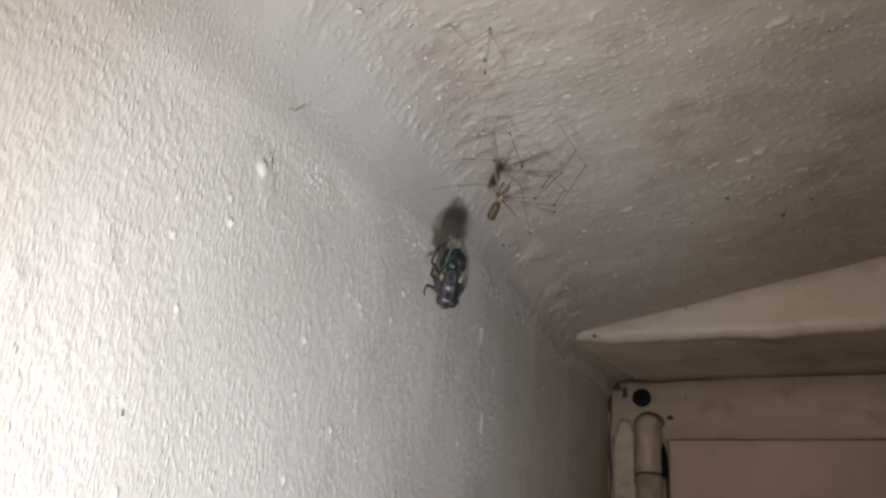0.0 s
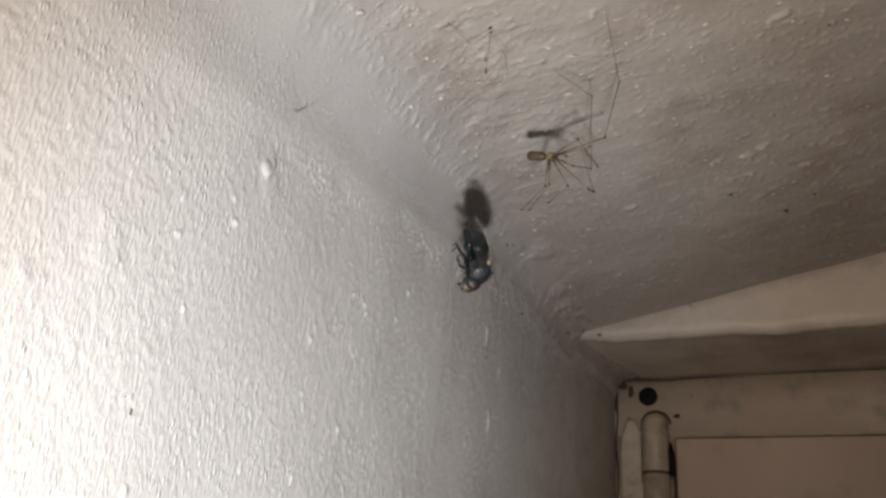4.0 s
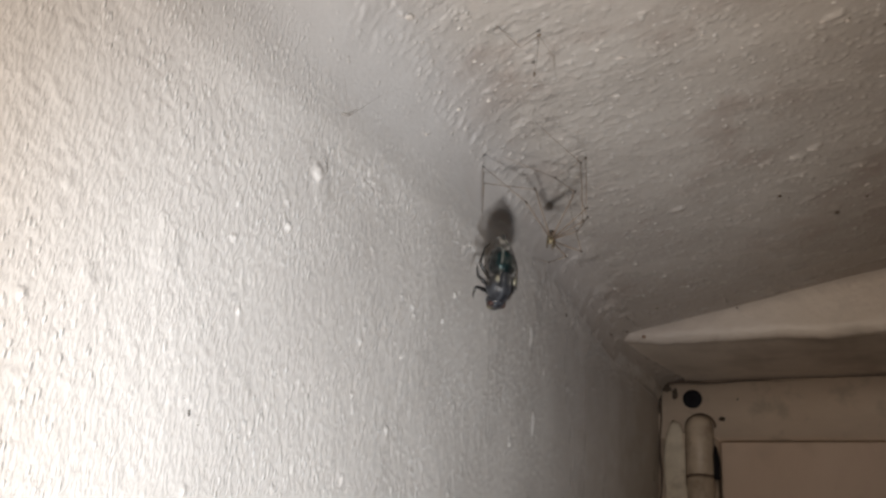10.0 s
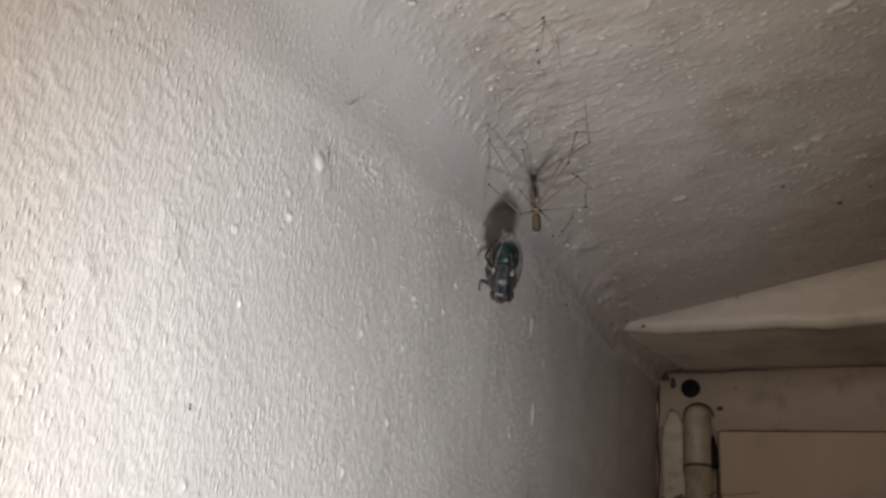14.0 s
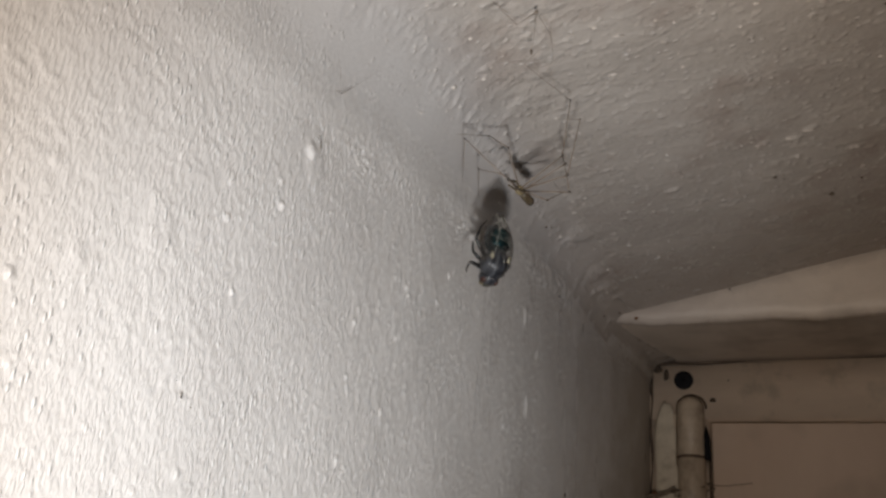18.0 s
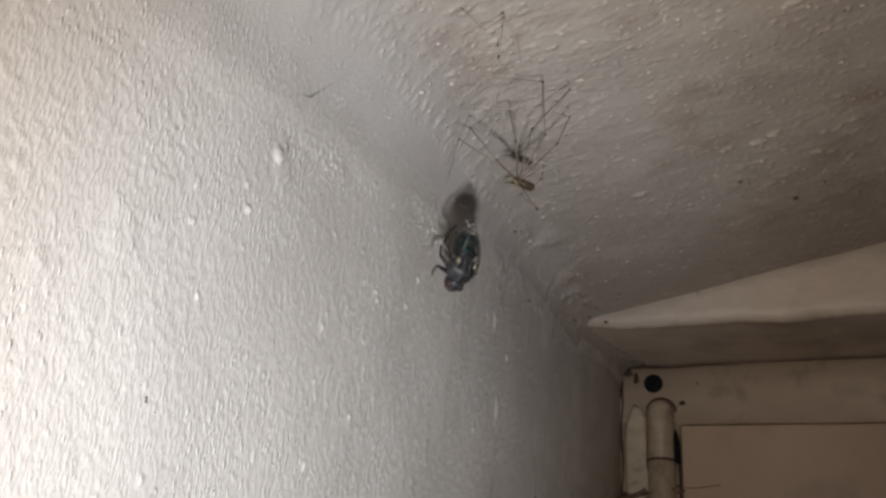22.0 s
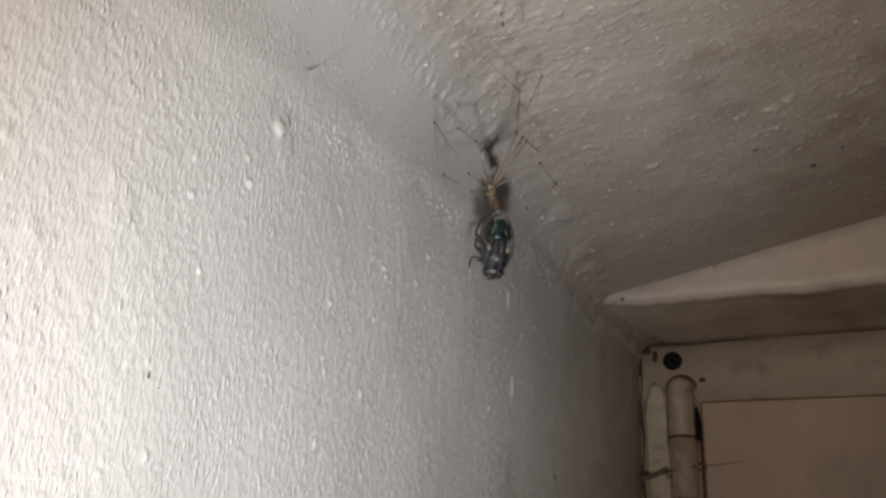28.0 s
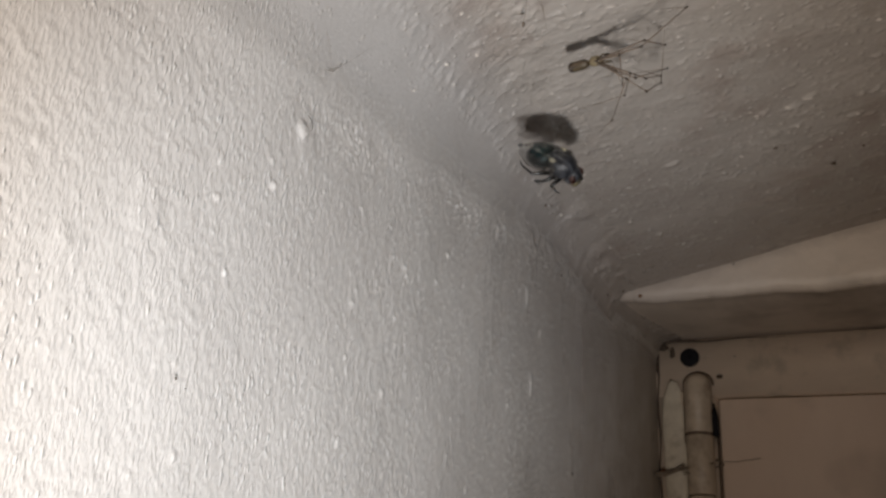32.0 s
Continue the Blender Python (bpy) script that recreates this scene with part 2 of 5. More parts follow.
def dust_and_shade_sweep(m):
    """The same grey dust, darkened to offset the lamp, where the ceiling sweeps down into the wall."""
    nodes, links, bsdf = m.node_tree.nodes, m.node_tree.links, m.node_tree.nodes["Principled BSDF"]
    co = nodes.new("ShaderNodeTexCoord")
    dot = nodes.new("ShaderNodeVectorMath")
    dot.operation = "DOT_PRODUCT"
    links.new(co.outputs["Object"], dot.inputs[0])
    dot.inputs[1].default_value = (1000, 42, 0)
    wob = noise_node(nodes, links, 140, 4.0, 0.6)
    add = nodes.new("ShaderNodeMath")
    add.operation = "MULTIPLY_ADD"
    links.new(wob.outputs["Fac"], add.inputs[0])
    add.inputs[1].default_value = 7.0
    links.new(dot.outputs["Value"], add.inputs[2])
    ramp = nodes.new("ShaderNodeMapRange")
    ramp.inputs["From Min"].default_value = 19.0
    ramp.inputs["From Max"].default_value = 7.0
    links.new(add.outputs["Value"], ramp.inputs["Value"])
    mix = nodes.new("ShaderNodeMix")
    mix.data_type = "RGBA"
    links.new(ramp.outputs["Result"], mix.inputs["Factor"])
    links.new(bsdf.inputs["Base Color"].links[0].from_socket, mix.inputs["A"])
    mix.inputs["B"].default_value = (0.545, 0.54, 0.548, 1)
    # the wall's white paint runs up into the sweep
    white = nodes.new("ShaderNodeMapRange")
    white.inputs["From Min"].default_value = 15.0
    white.inputs["From Max"].default_value = 6.0
    white.inputs["To Max"].default_value = 0.8
    links.new(add.outputs["Value"], white.inputs["Value"])
    along = nodes.new("ShaderNodeSeparateXYZ")
    links.new(co.outputs["Object"], along.inputs["Vector"])
    ends = nodes.new("ShaderNodeMapRange")
    ends.inputs["From Min"].default_value = 0.150
    ends.inputs["From Max"].default_value = 0.112
    links.new(along.outputs["Y"], ends.inputs["Value"])
    runs = nodes.new("ShaderNodeMath")
    runs.operation = "MULTIPLY"
    links.new(white.outputs["Result"], runs.inputs[0])
    links.new(ends.outputs["Result"], runs.inputs[1])
    over = nodes.new("ShaderNodeMix")
    over.data_type = "RGBA"
    links.new(runs.outputs["Value"], over.inputs["Factor"])
    links.new(mix.outputs["Result"], over.inputs["A"])
    over.inputs["B"].default_value = (0.68, 0.672, 0.668, 1)
    links.new(over.outputs["Result"], bsdf.inputs["Base Color"])
    near = nodes.new("ShaderNodeMapRange")
    near.inputs["From Min"].default_value = 11.8
    near.inputs["From Max"].default_value = 9.8
    links.new(add.outputs["Value"], near.inputs["Value"])
    calm_bump(m, near.outputs["Result"], 0.6)
    rough = bsdf.inputs["Roughness"].links[0].from_socket
    up = nodes.new("ShaderNodeMath")
    up.operation = "MULTIPLY_ADD"
    links.new(ramp.outputs["Result"], up.inputs[0])
    up.inputs[1].default_value = 0.35
    links.new(rough, up.inputs[2])
    links.new(up.outputs["Value"], bsdf.inputs["Roughness"])
    flake_crust(m)
    add_flecks(m, 1250, 0.78, (0.55, 1, 1), 0.00017, near.outputs["Result"], (0.74, 0.71, 0.68), 0.4)


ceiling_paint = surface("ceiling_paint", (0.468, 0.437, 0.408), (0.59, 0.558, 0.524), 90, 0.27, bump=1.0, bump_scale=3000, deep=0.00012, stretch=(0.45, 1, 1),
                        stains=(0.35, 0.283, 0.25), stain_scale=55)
dust_and_shade_sweep(ceiling_paint)


def shade_and_soil_corner(m, most):
    """Brown-grey shade and soiling put into the colour, fading out round the far corner under the ceiling."""
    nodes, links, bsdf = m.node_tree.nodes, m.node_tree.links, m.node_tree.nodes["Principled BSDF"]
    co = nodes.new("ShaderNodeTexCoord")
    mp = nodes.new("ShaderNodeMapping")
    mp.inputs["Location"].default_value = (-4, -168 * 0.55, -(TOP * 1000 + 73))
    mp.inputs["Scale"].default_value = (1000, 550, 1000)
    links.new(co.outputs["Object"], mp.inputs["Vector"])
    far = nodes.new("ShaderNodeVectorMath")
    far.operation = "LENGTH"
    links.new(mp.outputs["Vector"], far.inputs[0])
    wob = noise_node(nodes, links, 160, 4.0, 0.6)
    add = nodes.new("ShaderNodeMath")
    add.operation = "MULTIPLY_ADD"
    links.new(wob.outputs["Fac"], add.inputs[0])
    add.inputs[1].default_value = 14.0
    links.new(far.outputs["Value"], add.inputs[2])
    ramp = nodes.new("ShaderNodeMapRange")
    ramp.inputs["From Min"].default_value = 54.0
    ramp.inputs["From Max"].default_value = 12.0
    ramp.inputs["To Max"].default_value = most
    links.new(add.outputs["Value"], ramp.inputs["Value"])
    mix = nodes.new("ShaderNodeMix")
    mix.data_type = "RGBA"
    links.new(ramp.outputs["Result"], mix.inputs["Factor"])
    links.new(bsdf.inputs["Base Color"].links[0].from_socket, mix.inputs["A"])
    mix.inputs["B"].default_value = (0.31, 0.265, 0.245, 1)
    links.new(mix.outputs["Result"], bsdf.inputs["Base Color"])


def brown_by_the_lintel(m):
    """A brown band on the ceiling that deepens towards the lintel."""
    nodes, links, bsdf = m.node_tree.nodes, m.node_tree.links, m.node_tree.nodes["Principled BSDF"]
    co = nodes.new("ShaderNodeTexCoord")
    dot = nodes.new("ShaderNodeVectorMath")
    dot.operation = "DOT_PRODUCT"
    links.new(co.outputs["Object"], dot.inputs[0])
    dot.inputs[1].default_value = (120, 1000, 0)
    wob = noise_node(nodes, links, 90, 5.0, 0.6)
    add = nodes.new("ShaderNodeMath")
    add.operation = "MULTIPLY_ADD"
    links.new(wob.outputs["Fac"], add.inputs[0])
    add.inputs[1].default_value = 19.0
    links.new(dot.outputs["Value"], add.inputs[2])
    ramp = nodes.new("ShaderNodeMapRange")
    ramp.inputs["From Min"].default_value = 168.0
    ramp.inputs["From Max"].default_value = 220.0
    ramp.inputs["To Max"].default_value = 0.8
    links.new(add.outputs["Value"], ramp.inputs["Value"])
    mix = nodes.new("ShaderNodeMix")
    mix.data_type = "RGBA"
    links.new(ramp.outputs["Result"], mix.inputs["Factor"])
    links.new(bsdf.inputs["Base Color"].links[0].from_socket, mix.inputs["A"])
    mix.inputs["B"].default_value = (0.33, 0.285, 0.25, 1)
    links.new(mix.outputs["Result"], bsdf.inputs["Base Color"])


def brown_the_reveal(m):
    """The wall turns a darker cream-brown towards the door frame."""
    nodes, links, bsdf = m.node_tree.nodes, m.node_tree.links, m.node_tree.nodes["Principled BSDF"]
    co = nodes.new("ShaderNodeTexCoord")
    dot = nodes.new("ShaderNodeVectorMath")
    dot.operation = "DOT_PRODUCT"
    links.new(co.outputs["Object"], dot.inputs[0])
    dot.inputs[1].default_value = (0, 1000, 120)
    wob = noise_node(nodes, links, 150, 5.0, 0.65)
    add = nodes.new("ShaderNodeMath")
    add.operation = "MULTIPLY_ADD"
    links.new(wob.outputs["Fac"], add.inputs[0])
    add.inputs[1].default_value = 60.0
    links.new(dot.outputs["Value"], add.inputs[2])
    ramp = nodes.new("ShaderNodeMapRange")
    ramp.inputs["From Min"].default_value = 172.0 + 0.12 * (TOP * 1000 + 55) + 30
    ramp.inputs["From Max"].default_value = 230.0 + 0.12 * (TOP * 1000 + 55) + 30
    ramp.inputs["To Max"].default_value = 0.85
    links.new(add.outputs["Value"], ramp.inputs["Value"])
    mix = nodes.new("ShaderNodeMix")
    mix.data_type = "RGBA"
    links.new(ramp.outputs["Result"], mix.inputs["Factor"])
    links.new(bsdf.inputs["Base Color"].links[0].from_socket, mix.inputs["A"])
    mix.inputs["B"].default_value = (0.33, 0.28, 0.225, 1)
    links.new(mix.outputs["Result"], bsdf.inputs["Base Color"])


brown_the_reveal(wall_paint)
brown_the_reveal(ceiling_paint)
brown_by_the_lintel(ceiling_paint)
shade_and_soil_corner(wall_paint, 0.5)
shade_and_soil_corner(ceiling_paint, 0.42)
lintel_paint = surface("lintel_paint", (0.682, 0.598, 0.514), (0.786, 0.693, 0.604), 50, 0.5, bump=0.8, bump_scale=700, deep=0.00025,
                       stains=(0.42, 0.38, 0.33), stain_scale=30)


def brown_under_the_ceiling(m):
    """Brown that fades down the lintel from the ceiling."""
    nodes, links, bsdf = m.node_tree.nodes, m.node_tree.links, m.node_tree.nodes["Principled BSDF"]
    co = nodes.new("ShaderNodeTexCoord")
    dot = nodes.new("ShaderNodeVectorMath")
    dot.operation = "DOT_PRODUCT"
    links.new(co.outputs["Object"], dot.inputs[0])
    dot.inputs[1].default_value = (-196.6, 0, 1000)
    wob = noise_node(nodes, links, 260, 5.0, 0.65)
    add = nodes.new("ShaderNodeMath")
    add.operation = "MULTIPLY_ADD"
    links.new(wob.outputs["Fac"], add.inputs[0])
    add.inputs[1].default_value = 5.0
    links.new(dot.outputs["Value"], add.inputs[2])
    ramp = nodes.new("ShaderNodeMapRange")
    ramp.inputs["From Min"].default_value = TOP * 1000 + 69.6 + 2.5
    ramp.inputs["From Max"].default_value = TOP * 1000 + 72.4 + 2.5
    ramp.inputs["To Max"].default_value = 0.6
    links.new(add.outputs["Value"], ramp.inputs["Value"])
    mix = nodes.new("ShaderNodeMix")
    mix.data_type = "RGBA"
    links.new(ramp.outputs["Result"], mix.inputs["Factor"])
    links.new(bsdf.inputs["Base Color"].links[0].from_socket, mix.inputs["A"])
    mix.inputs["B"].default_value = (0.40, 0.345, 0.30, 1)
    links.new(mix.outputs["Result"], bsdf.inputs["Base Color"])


brown_under_the_ceiling(lintel_paint)
shade_and_soil_corner(lintel_paint, 0.95)
# brown paint, darker than the lintel to put the soffit's shade in
lining_paint_shade = surface("lining_paint_shade", (0.46, 0.395, 0.335), (0.61, 0.525, 0.45), 45, 0.5, bump=0.8, bump_scale=600, deep=0.0003, stretch=(0.4, 1, 1),
                       stains=(0.20, 0.165, 0.135), stain_scale=28)
frame_paint = surface("frame_paint", (0.60, 0.490, 0.395), (0.77, 0.645, 0.525), 55, 0.38, bump=0.7, bump_scale=420, deep=0.0003, stretch=(0.35, 1, 1),
                      stains=(0.27, 0.245, 0.195), stain_scale=60)
door_paint = surface("door_paint", (0.565, 0.437, 0.35), (0.70, 0.565, 0.462), 30, 0.42, bump=0.6, bump_scale=420, deep=0.0003, stretch=(1, 1, 0.35),
                     stains=(0.30, 0.24, 0.18), stain_scale=18)
hinge_paint = surface("hinge_paint", (0.36, 0.29, 0.22), (0.56, 0.465, 0.36), 200, 0.45, bump=0.8, bump_scale=500, deep=0.0003,
                      stains=(0.20, 0.155, 0.115), stain_scale=150)
blob_paint = surface("blob_paint", (0.46, 0.405, 0.325), (0.64, 0.575, 0.465), 260, 0.4, stains=(0.26, 0.21, 0.155), stain_scale=170, bump=0.7, bump_scale=450)
screw_gap_black = surface("screw_gap_black", (0.004, 0.004, 0.006), (0.012, 0.012, 0.015), 700, 0.75, spec=0.2)
crumb_paint = surface("crumb_paint", (0.60, 0.555, 0.515), (0.74, 0.695, 0.65), 700, 0.35, bump=0.6, bump_scale=2500)
grime = surface("grime", (0.03, 0.022, 0.016), (0.09, 0.065, 0.045), 900, 0.9)
dirt_and_shade = surface("dirt_and_shade", (0.05, 0.035, 0.027), (0.13, 0.095, 0.07), 900, 0.9)
hinge_dirt_shade = surface("hinge_dirt_shade", (0.07, 0.048, 0.033), (0.17, 0.12, 0.085), 700, 0.85)
rust = surface("rust", (0.10, 0.045, 0.02), (0.20, 0.10, 0.05), 900, 0.85)
dusty_silk = surface("dusty_silk", (0.12, 0.09, 0.065), (0.25, 0.20, 0.15), 900, 0.8)
plain_wall = surface("plain_wall", (0.60, 0.57, 0.53), (0.68, 0.65, 0.60), 6, 0.7, bump=0.2, bump_scale=300)
floor_mat = surface("floor_boards", (0.16, 0.10, 0.06), (0.26, 0.17, 0.10), 9, 0.5, bump=0.2, bump_scale=200, stretch=(1, 8, 1))

def striped_thorax():
    """Black skin with four lengthwise bands of pale grey bloom."""
    m = surface("fly_thorax", (0.006, 0.007, 0.011), (0.03, 0.032, 0.038), 1500, 0.34, bump=0.6, bump_scale=2600, deep=0.0002, stretch=(0.5, 1, 1))
    nodes, links, bsdf = m.node_tree.nodes, m.node_tree.links, m.node_tree.nodes["Principled BSDF"]
    co = nodes.new("ShaderNodeTexCoord")
    wave = nodes.new("ShaderNodeTexWave")
    wave.bands_direction = "Y"
    wave.inputs["Scale"].default_value = 300
    wave.inputs["Distortion"].default_value = 1.6
    wave.inputs["Detail Scale"].default_value = 600
    links.new(co.outputs["Object"], wave.inputs["Vector"])
    band = ramp_node(nodes, links, wave.outputs["Fac"], [(0.5, (0, 0, 0)), (0.85, (0.75, 0.75, 0.75))])
    mix = nodes.new("ShaderNodeMix")
    mix.data_type = "RGBA"
    links.new(band.outputs["Color"], mix.inputs["Factor"])
    links.new(bsdf.inputs["Base Color"].links[0].from_socket, mix.inputs["A"])
    mix.inputs["B"].default_value = (0.058, 0.062, 0.072, 1)
    links.new(mix.outputs["Result"], bsdf.inputs["Base Color"])
    return m


fly_thorax = striped_thorax()
fly_abdomen = surface("fly_abdomen", (0.0025, 0.007, 0.010), (0.012, 0.048, 0.053), 700, 0.25, metal=0.75, bump=0.4, bump_scale=2600, deep=0.0002)
fly_face = surface("fly_face", (0.02, 0.016, 0.010), (0.24, 0.21, 0.13), 1300, 0.4, bump=0.6, bump_scale=2500)
fly_eye = surface("fly_eye", (0.010, 0.005, 0.004), (0.060, 0.018, 0.010), 900, 0.4, bump=0.4, bump_scale=9000)
fly_leg = surface("fly_leg", (0.006, 0.006, 0.007), (0.02, 0.018, 0.017), 1500, 0.35)
calypter = surface("calypter", (0.13, 0.12, 0.085), (0.40, 0.37, 0.27), 2600, 0.5)
vein_mat = surface("wing_vein", (0.03, 0.022, 0.014), (0.06, 0.045, 0.03), 1500, 0.4)
spider_shell = surface("spider_shell", (0.022, 0.014, 0.008), (0.13, 0.10, 0.056), 1500, 0.45)
spider_pale = surface("spider_pale", (0.16, 0.125, 0.07), (0.25, 0.205, 0.125), 1100, 0.45)
spider_dark = surface("spider_dark", (0.045, 0.028, 0.016), (0.11, 0.075, 0.045), 1100, 0.5)
spider_leg = surface("spider_leg", (0.12, 0.092, 0.072), (0.25, 0.195, 0.15), 700, 0.45)
spider_joint = surface("spider_joint", (0.02, 0.014, 0.01), (0.05, 0.034, 0.022), 900, 0.5)
husk_skin = surface("husk_skin", (0.13, 0.10, 0.078), (0.25, 0.20, 0.155), 900, 0.5)
silk = surface("silk", (0.34, 0.32, 0.27), (0.62, 0.60, 0.54), 1800, 0.3)


def wing_material():
    """Smoky membrane, clear between its darker folds."""
    m, nodes, links, bsdf = nodes_of("wing_membrane")
    n = noise_node(nodes, links, 700, 4.0, 0.6, (0.4, 1, 1))
    col = ramp_node(nodes, links, n.outputs["Fac"], [(0.3, (0.025, 0.025, 0.027)), (0.7, (0.07, 0.068, 0.066))])
    links.new(col.outputs["Color"], bsdf.inputs["Base Color"])
    bsdf.inputs["Roughness"].default_value = 0.22
    r = ramp_node(nodes, links, n.outputs["Fac"], [(0.32, (0.34,) * 3), (0.6, (0.13,) * 3)])
    links.new(r.outputs["Color"], bsdf.inputs["Alpha"])
    return m


wing_mat = wing_material()


# ---- mesh helpers ----
def mesh_object(name, bm, material, smooth=True):
    me = bpy.data.meshes.new(name)
    bm.to_mesh(me)
    bm.free()
    me.materials.append(material)
    if smooth:
        for p in me.polygons:
            p.use_smooth = True
    return new(name, me)


def part(name, bm, material, parent, label="", smooth=True):
    ob = mesh_object(name, bm, material, smooth)
    ob.parent = parent
    if label:
        tagged(ob, label)
    return ob


def box(bm, x0, x1, y0, y1, z0, z1, bevel=0.0, segments=2):
    r = bmesh.ops.create_cube(bm, size=1)
    vs = r["verts"]
    for v in vs:
        v.co = Vector((x0 if v.co.x < 0 else x1, y0 if v.co.y < 0 else y1, z0 if v.co.z < 0 else z1))
    if bevel:
        es = list({e for v in vs for e in v.link_edges})
        bmesh.ops.bevel(bm, geom=es, offset=bevel, segments=segments, affect="EDGES", profile=0.5)


def lathe(bm, profile, turns=16, wide=1.0, high=1.0):
    """A round body along +x: profile rows of (x, radius); wide and high scale its section."""
    rings = []
    for x, r in profile:
        ring = []
        for k in range(turns):
            a = 2 * math.pi * k / turns
            ring.append(bm.verts.new((x, r * wide * math.cos(a), r * high * math.sin(a))))
        rings.append(ring)
    for a, b in zip(rings, rings[1:]):
        for k in range(turns):
            bm.faces.new((a[k], a[(k + 1) % turns], b[(k + 1) % turns], b[k]))
    bm.faces.new(rings[0][::-1])
    bm.faces.new(rings[-1])


def tube(bm, points, radii, sides=6):
    """A tube through points, with a radius at each."""
    pts = [Vector(p) for p in points]
    rings = []
    for i, p in enumerate(pts):
        ahead = (pts[min(i + 1, len(pts) - 1)] - pts[max(i - 1, 0)]).normalized()
        side = ahead.cross(Vector((0.31, 0.22, 0.93)))
        if side.length < 1e-6:
            side = ahead.cross(Vector((0, 1, 0)))
        side.normalize()
        up = side.cross(ahead)
        r = radii[i] if isinstance(radii, (list, tuple)) else radii
        rings.append([bm.verts.new(p + (side * math.cos(2 * math.pi * k / sides) + up * math.sin(2 * math.pi * k / sides)) * r)
                      for k in range(sides)])
    for a, b in zip(rings, rings[1:]):
        for k in range(sides):
            bm.faces.new((a[k], a[(k + 1) % sides], b[(k + 1) % sides], b[k]))
    bm.faces.new(rings[0][::-1])
    bm.faces.new(rings[-1])


def blob(bm, centre, sx, sy, sz, rough=0.0, seed=0, segments=12):
    r = bmesh.ops.create_uvsphere(bm, u_segments=segments, v_segments=max(6, segments * 2 // 3), radius=1)
    for v in r["verts"]:
        k = 1 + rough * noise.noise(v.co * 1.7 + Vector((seed * 3.1, seed * 1.7, 0)))
        v.co = Vector((v.co.x * sx * k, v.co.y * sy * k, v.co.z * sz * k)) + Vector(centre)


# ---- relief: smooth random fields on a plane ----
def field(u, v, seed):
    table = np.random.RandomState(seed).rand(256, 256)
    iu, iv = np.floor(u).astype(int), np.floor(v).astype(int)
    fu, fv = u - iu, v - iv
    fu, fv = fu * fu * fu * (fu * (fu * 6 - 15) + 10), fv * fv * fv * (fv * (fv * 6 - 15) + 10)
    a, b = iu % 256, (iu + 1) % 256
    c, d = iv % 256, (iv + 1) % 256
    return (table[a, c] * (1 - fu) + table[b, c] * fu) * (1 - fv) + (table[a, d] * (1 - fu) + table[b, d] * fu) * fv


def lump(u, v, cu, cv, ru, rv, h, flat=2.0):
    d = ((u - cu) / ru) ** 2 + ((v - cv) / rv) ** 2
    return h * np.exp(-d ** flat)


def sheet(name, grid, back, material):
    """A relief sheet from an array of points (n, m, 3), closed behind by points moved by back, as one solid mesh."""
    n, m = grid.shape[:2]
    pts = grid.reshape(-1, 3)
    idx = np.arange(n * m).reshape(n, m)
    quads = np.stack([idx[:-1, :-1], idx[1:, :-1], idx[1:, 1:], idx[:-1, 1:]], -1).reshape(-1, 4)
    rim = np.concatenate([idx[0, :-1], idx[:-1, -1], idx[-1, :0:-1], idx[:0:-1, 0]])
    behind = pts[rim] + np.array(back)
    k = len(pts) + np.arange(len(rim))
    skirt = np.stack([rim, np.roll(rim, -1), np.roll(k, -1), k], -1)
    me = bpy.data.meshes.new(name)
    verts = np.concatenate([pts, behind])
    faces = np.concatenate([quads, skirt])
    me.from_pydata(verts.tolist(), [], faces.tolist() + [k.tolist()])
    me.materials.append(material)
    smooth = np.zeros(len(me.polygons), bool)
    smooth[: len(quads)] = True
    me.polygons.foreach_set("use_smooth", smooth)
    me.update()
    return new(name, me)


def steps(*pieces):
    """Grid lines in mm: pieces of (start, stop, step)."""
    return np.concatenate([np.arange(a, b, s) for a, b, s in pieces])


# ---- the plastered wall beside the door ----
def cove_foot(y):
    """Height at which the smooth, rounded top of the wall begins."""
    return np.clip(51 + (y - 61) * 0.165, 40, 66.5)


def sweep_radius(Y):
    """The plaster sweeps from the wall into the ceiling, tighter towards the door."""
    return np.clip((73.6 - cove_foot(Y)) * 0.88, 3.0, 19.0)


def corner_drop(X, Y):
    return np.clip((Y - 160) / 40, 0, 1) ** 1.2 * np.clip(2.7 - 0.018 * X, 0, 3)


def sweep_out(Y, Z):
    """How far the sweep stands off the wall's plane at a height."""
    R = sweep_radius(Y)
    up = np.clip(Z - (74.05 - R - corner_drop(0 * Y, Y)), 0, 0.8 * R)
    out = R - np.sqrt(R ** 2 - up ** 2)
    out = R - np.sqrt(R ** 2 - np.clip(up - 0.1966 * out, 0, None) ** 2)
    return out - 0.28 * np.clip((up - 0.06 * R) / (0.58 * R), 0, 1) - np.clip(up - 0.6 * R, 0, None) * 0.5


def wall_wave(Y, Z):
    """Slow unevenness of the wall, which its rounded top shares."""
    wave = (field(Y / 14, Z / 17, 15) - 0.5) * 0.4 + (field(Y / 48, Z / 60, 16) - 0.5) * 0.9
    return wave + 3.2 * np.clip((Y - 185) / 50, 0, 1) ** 1.5


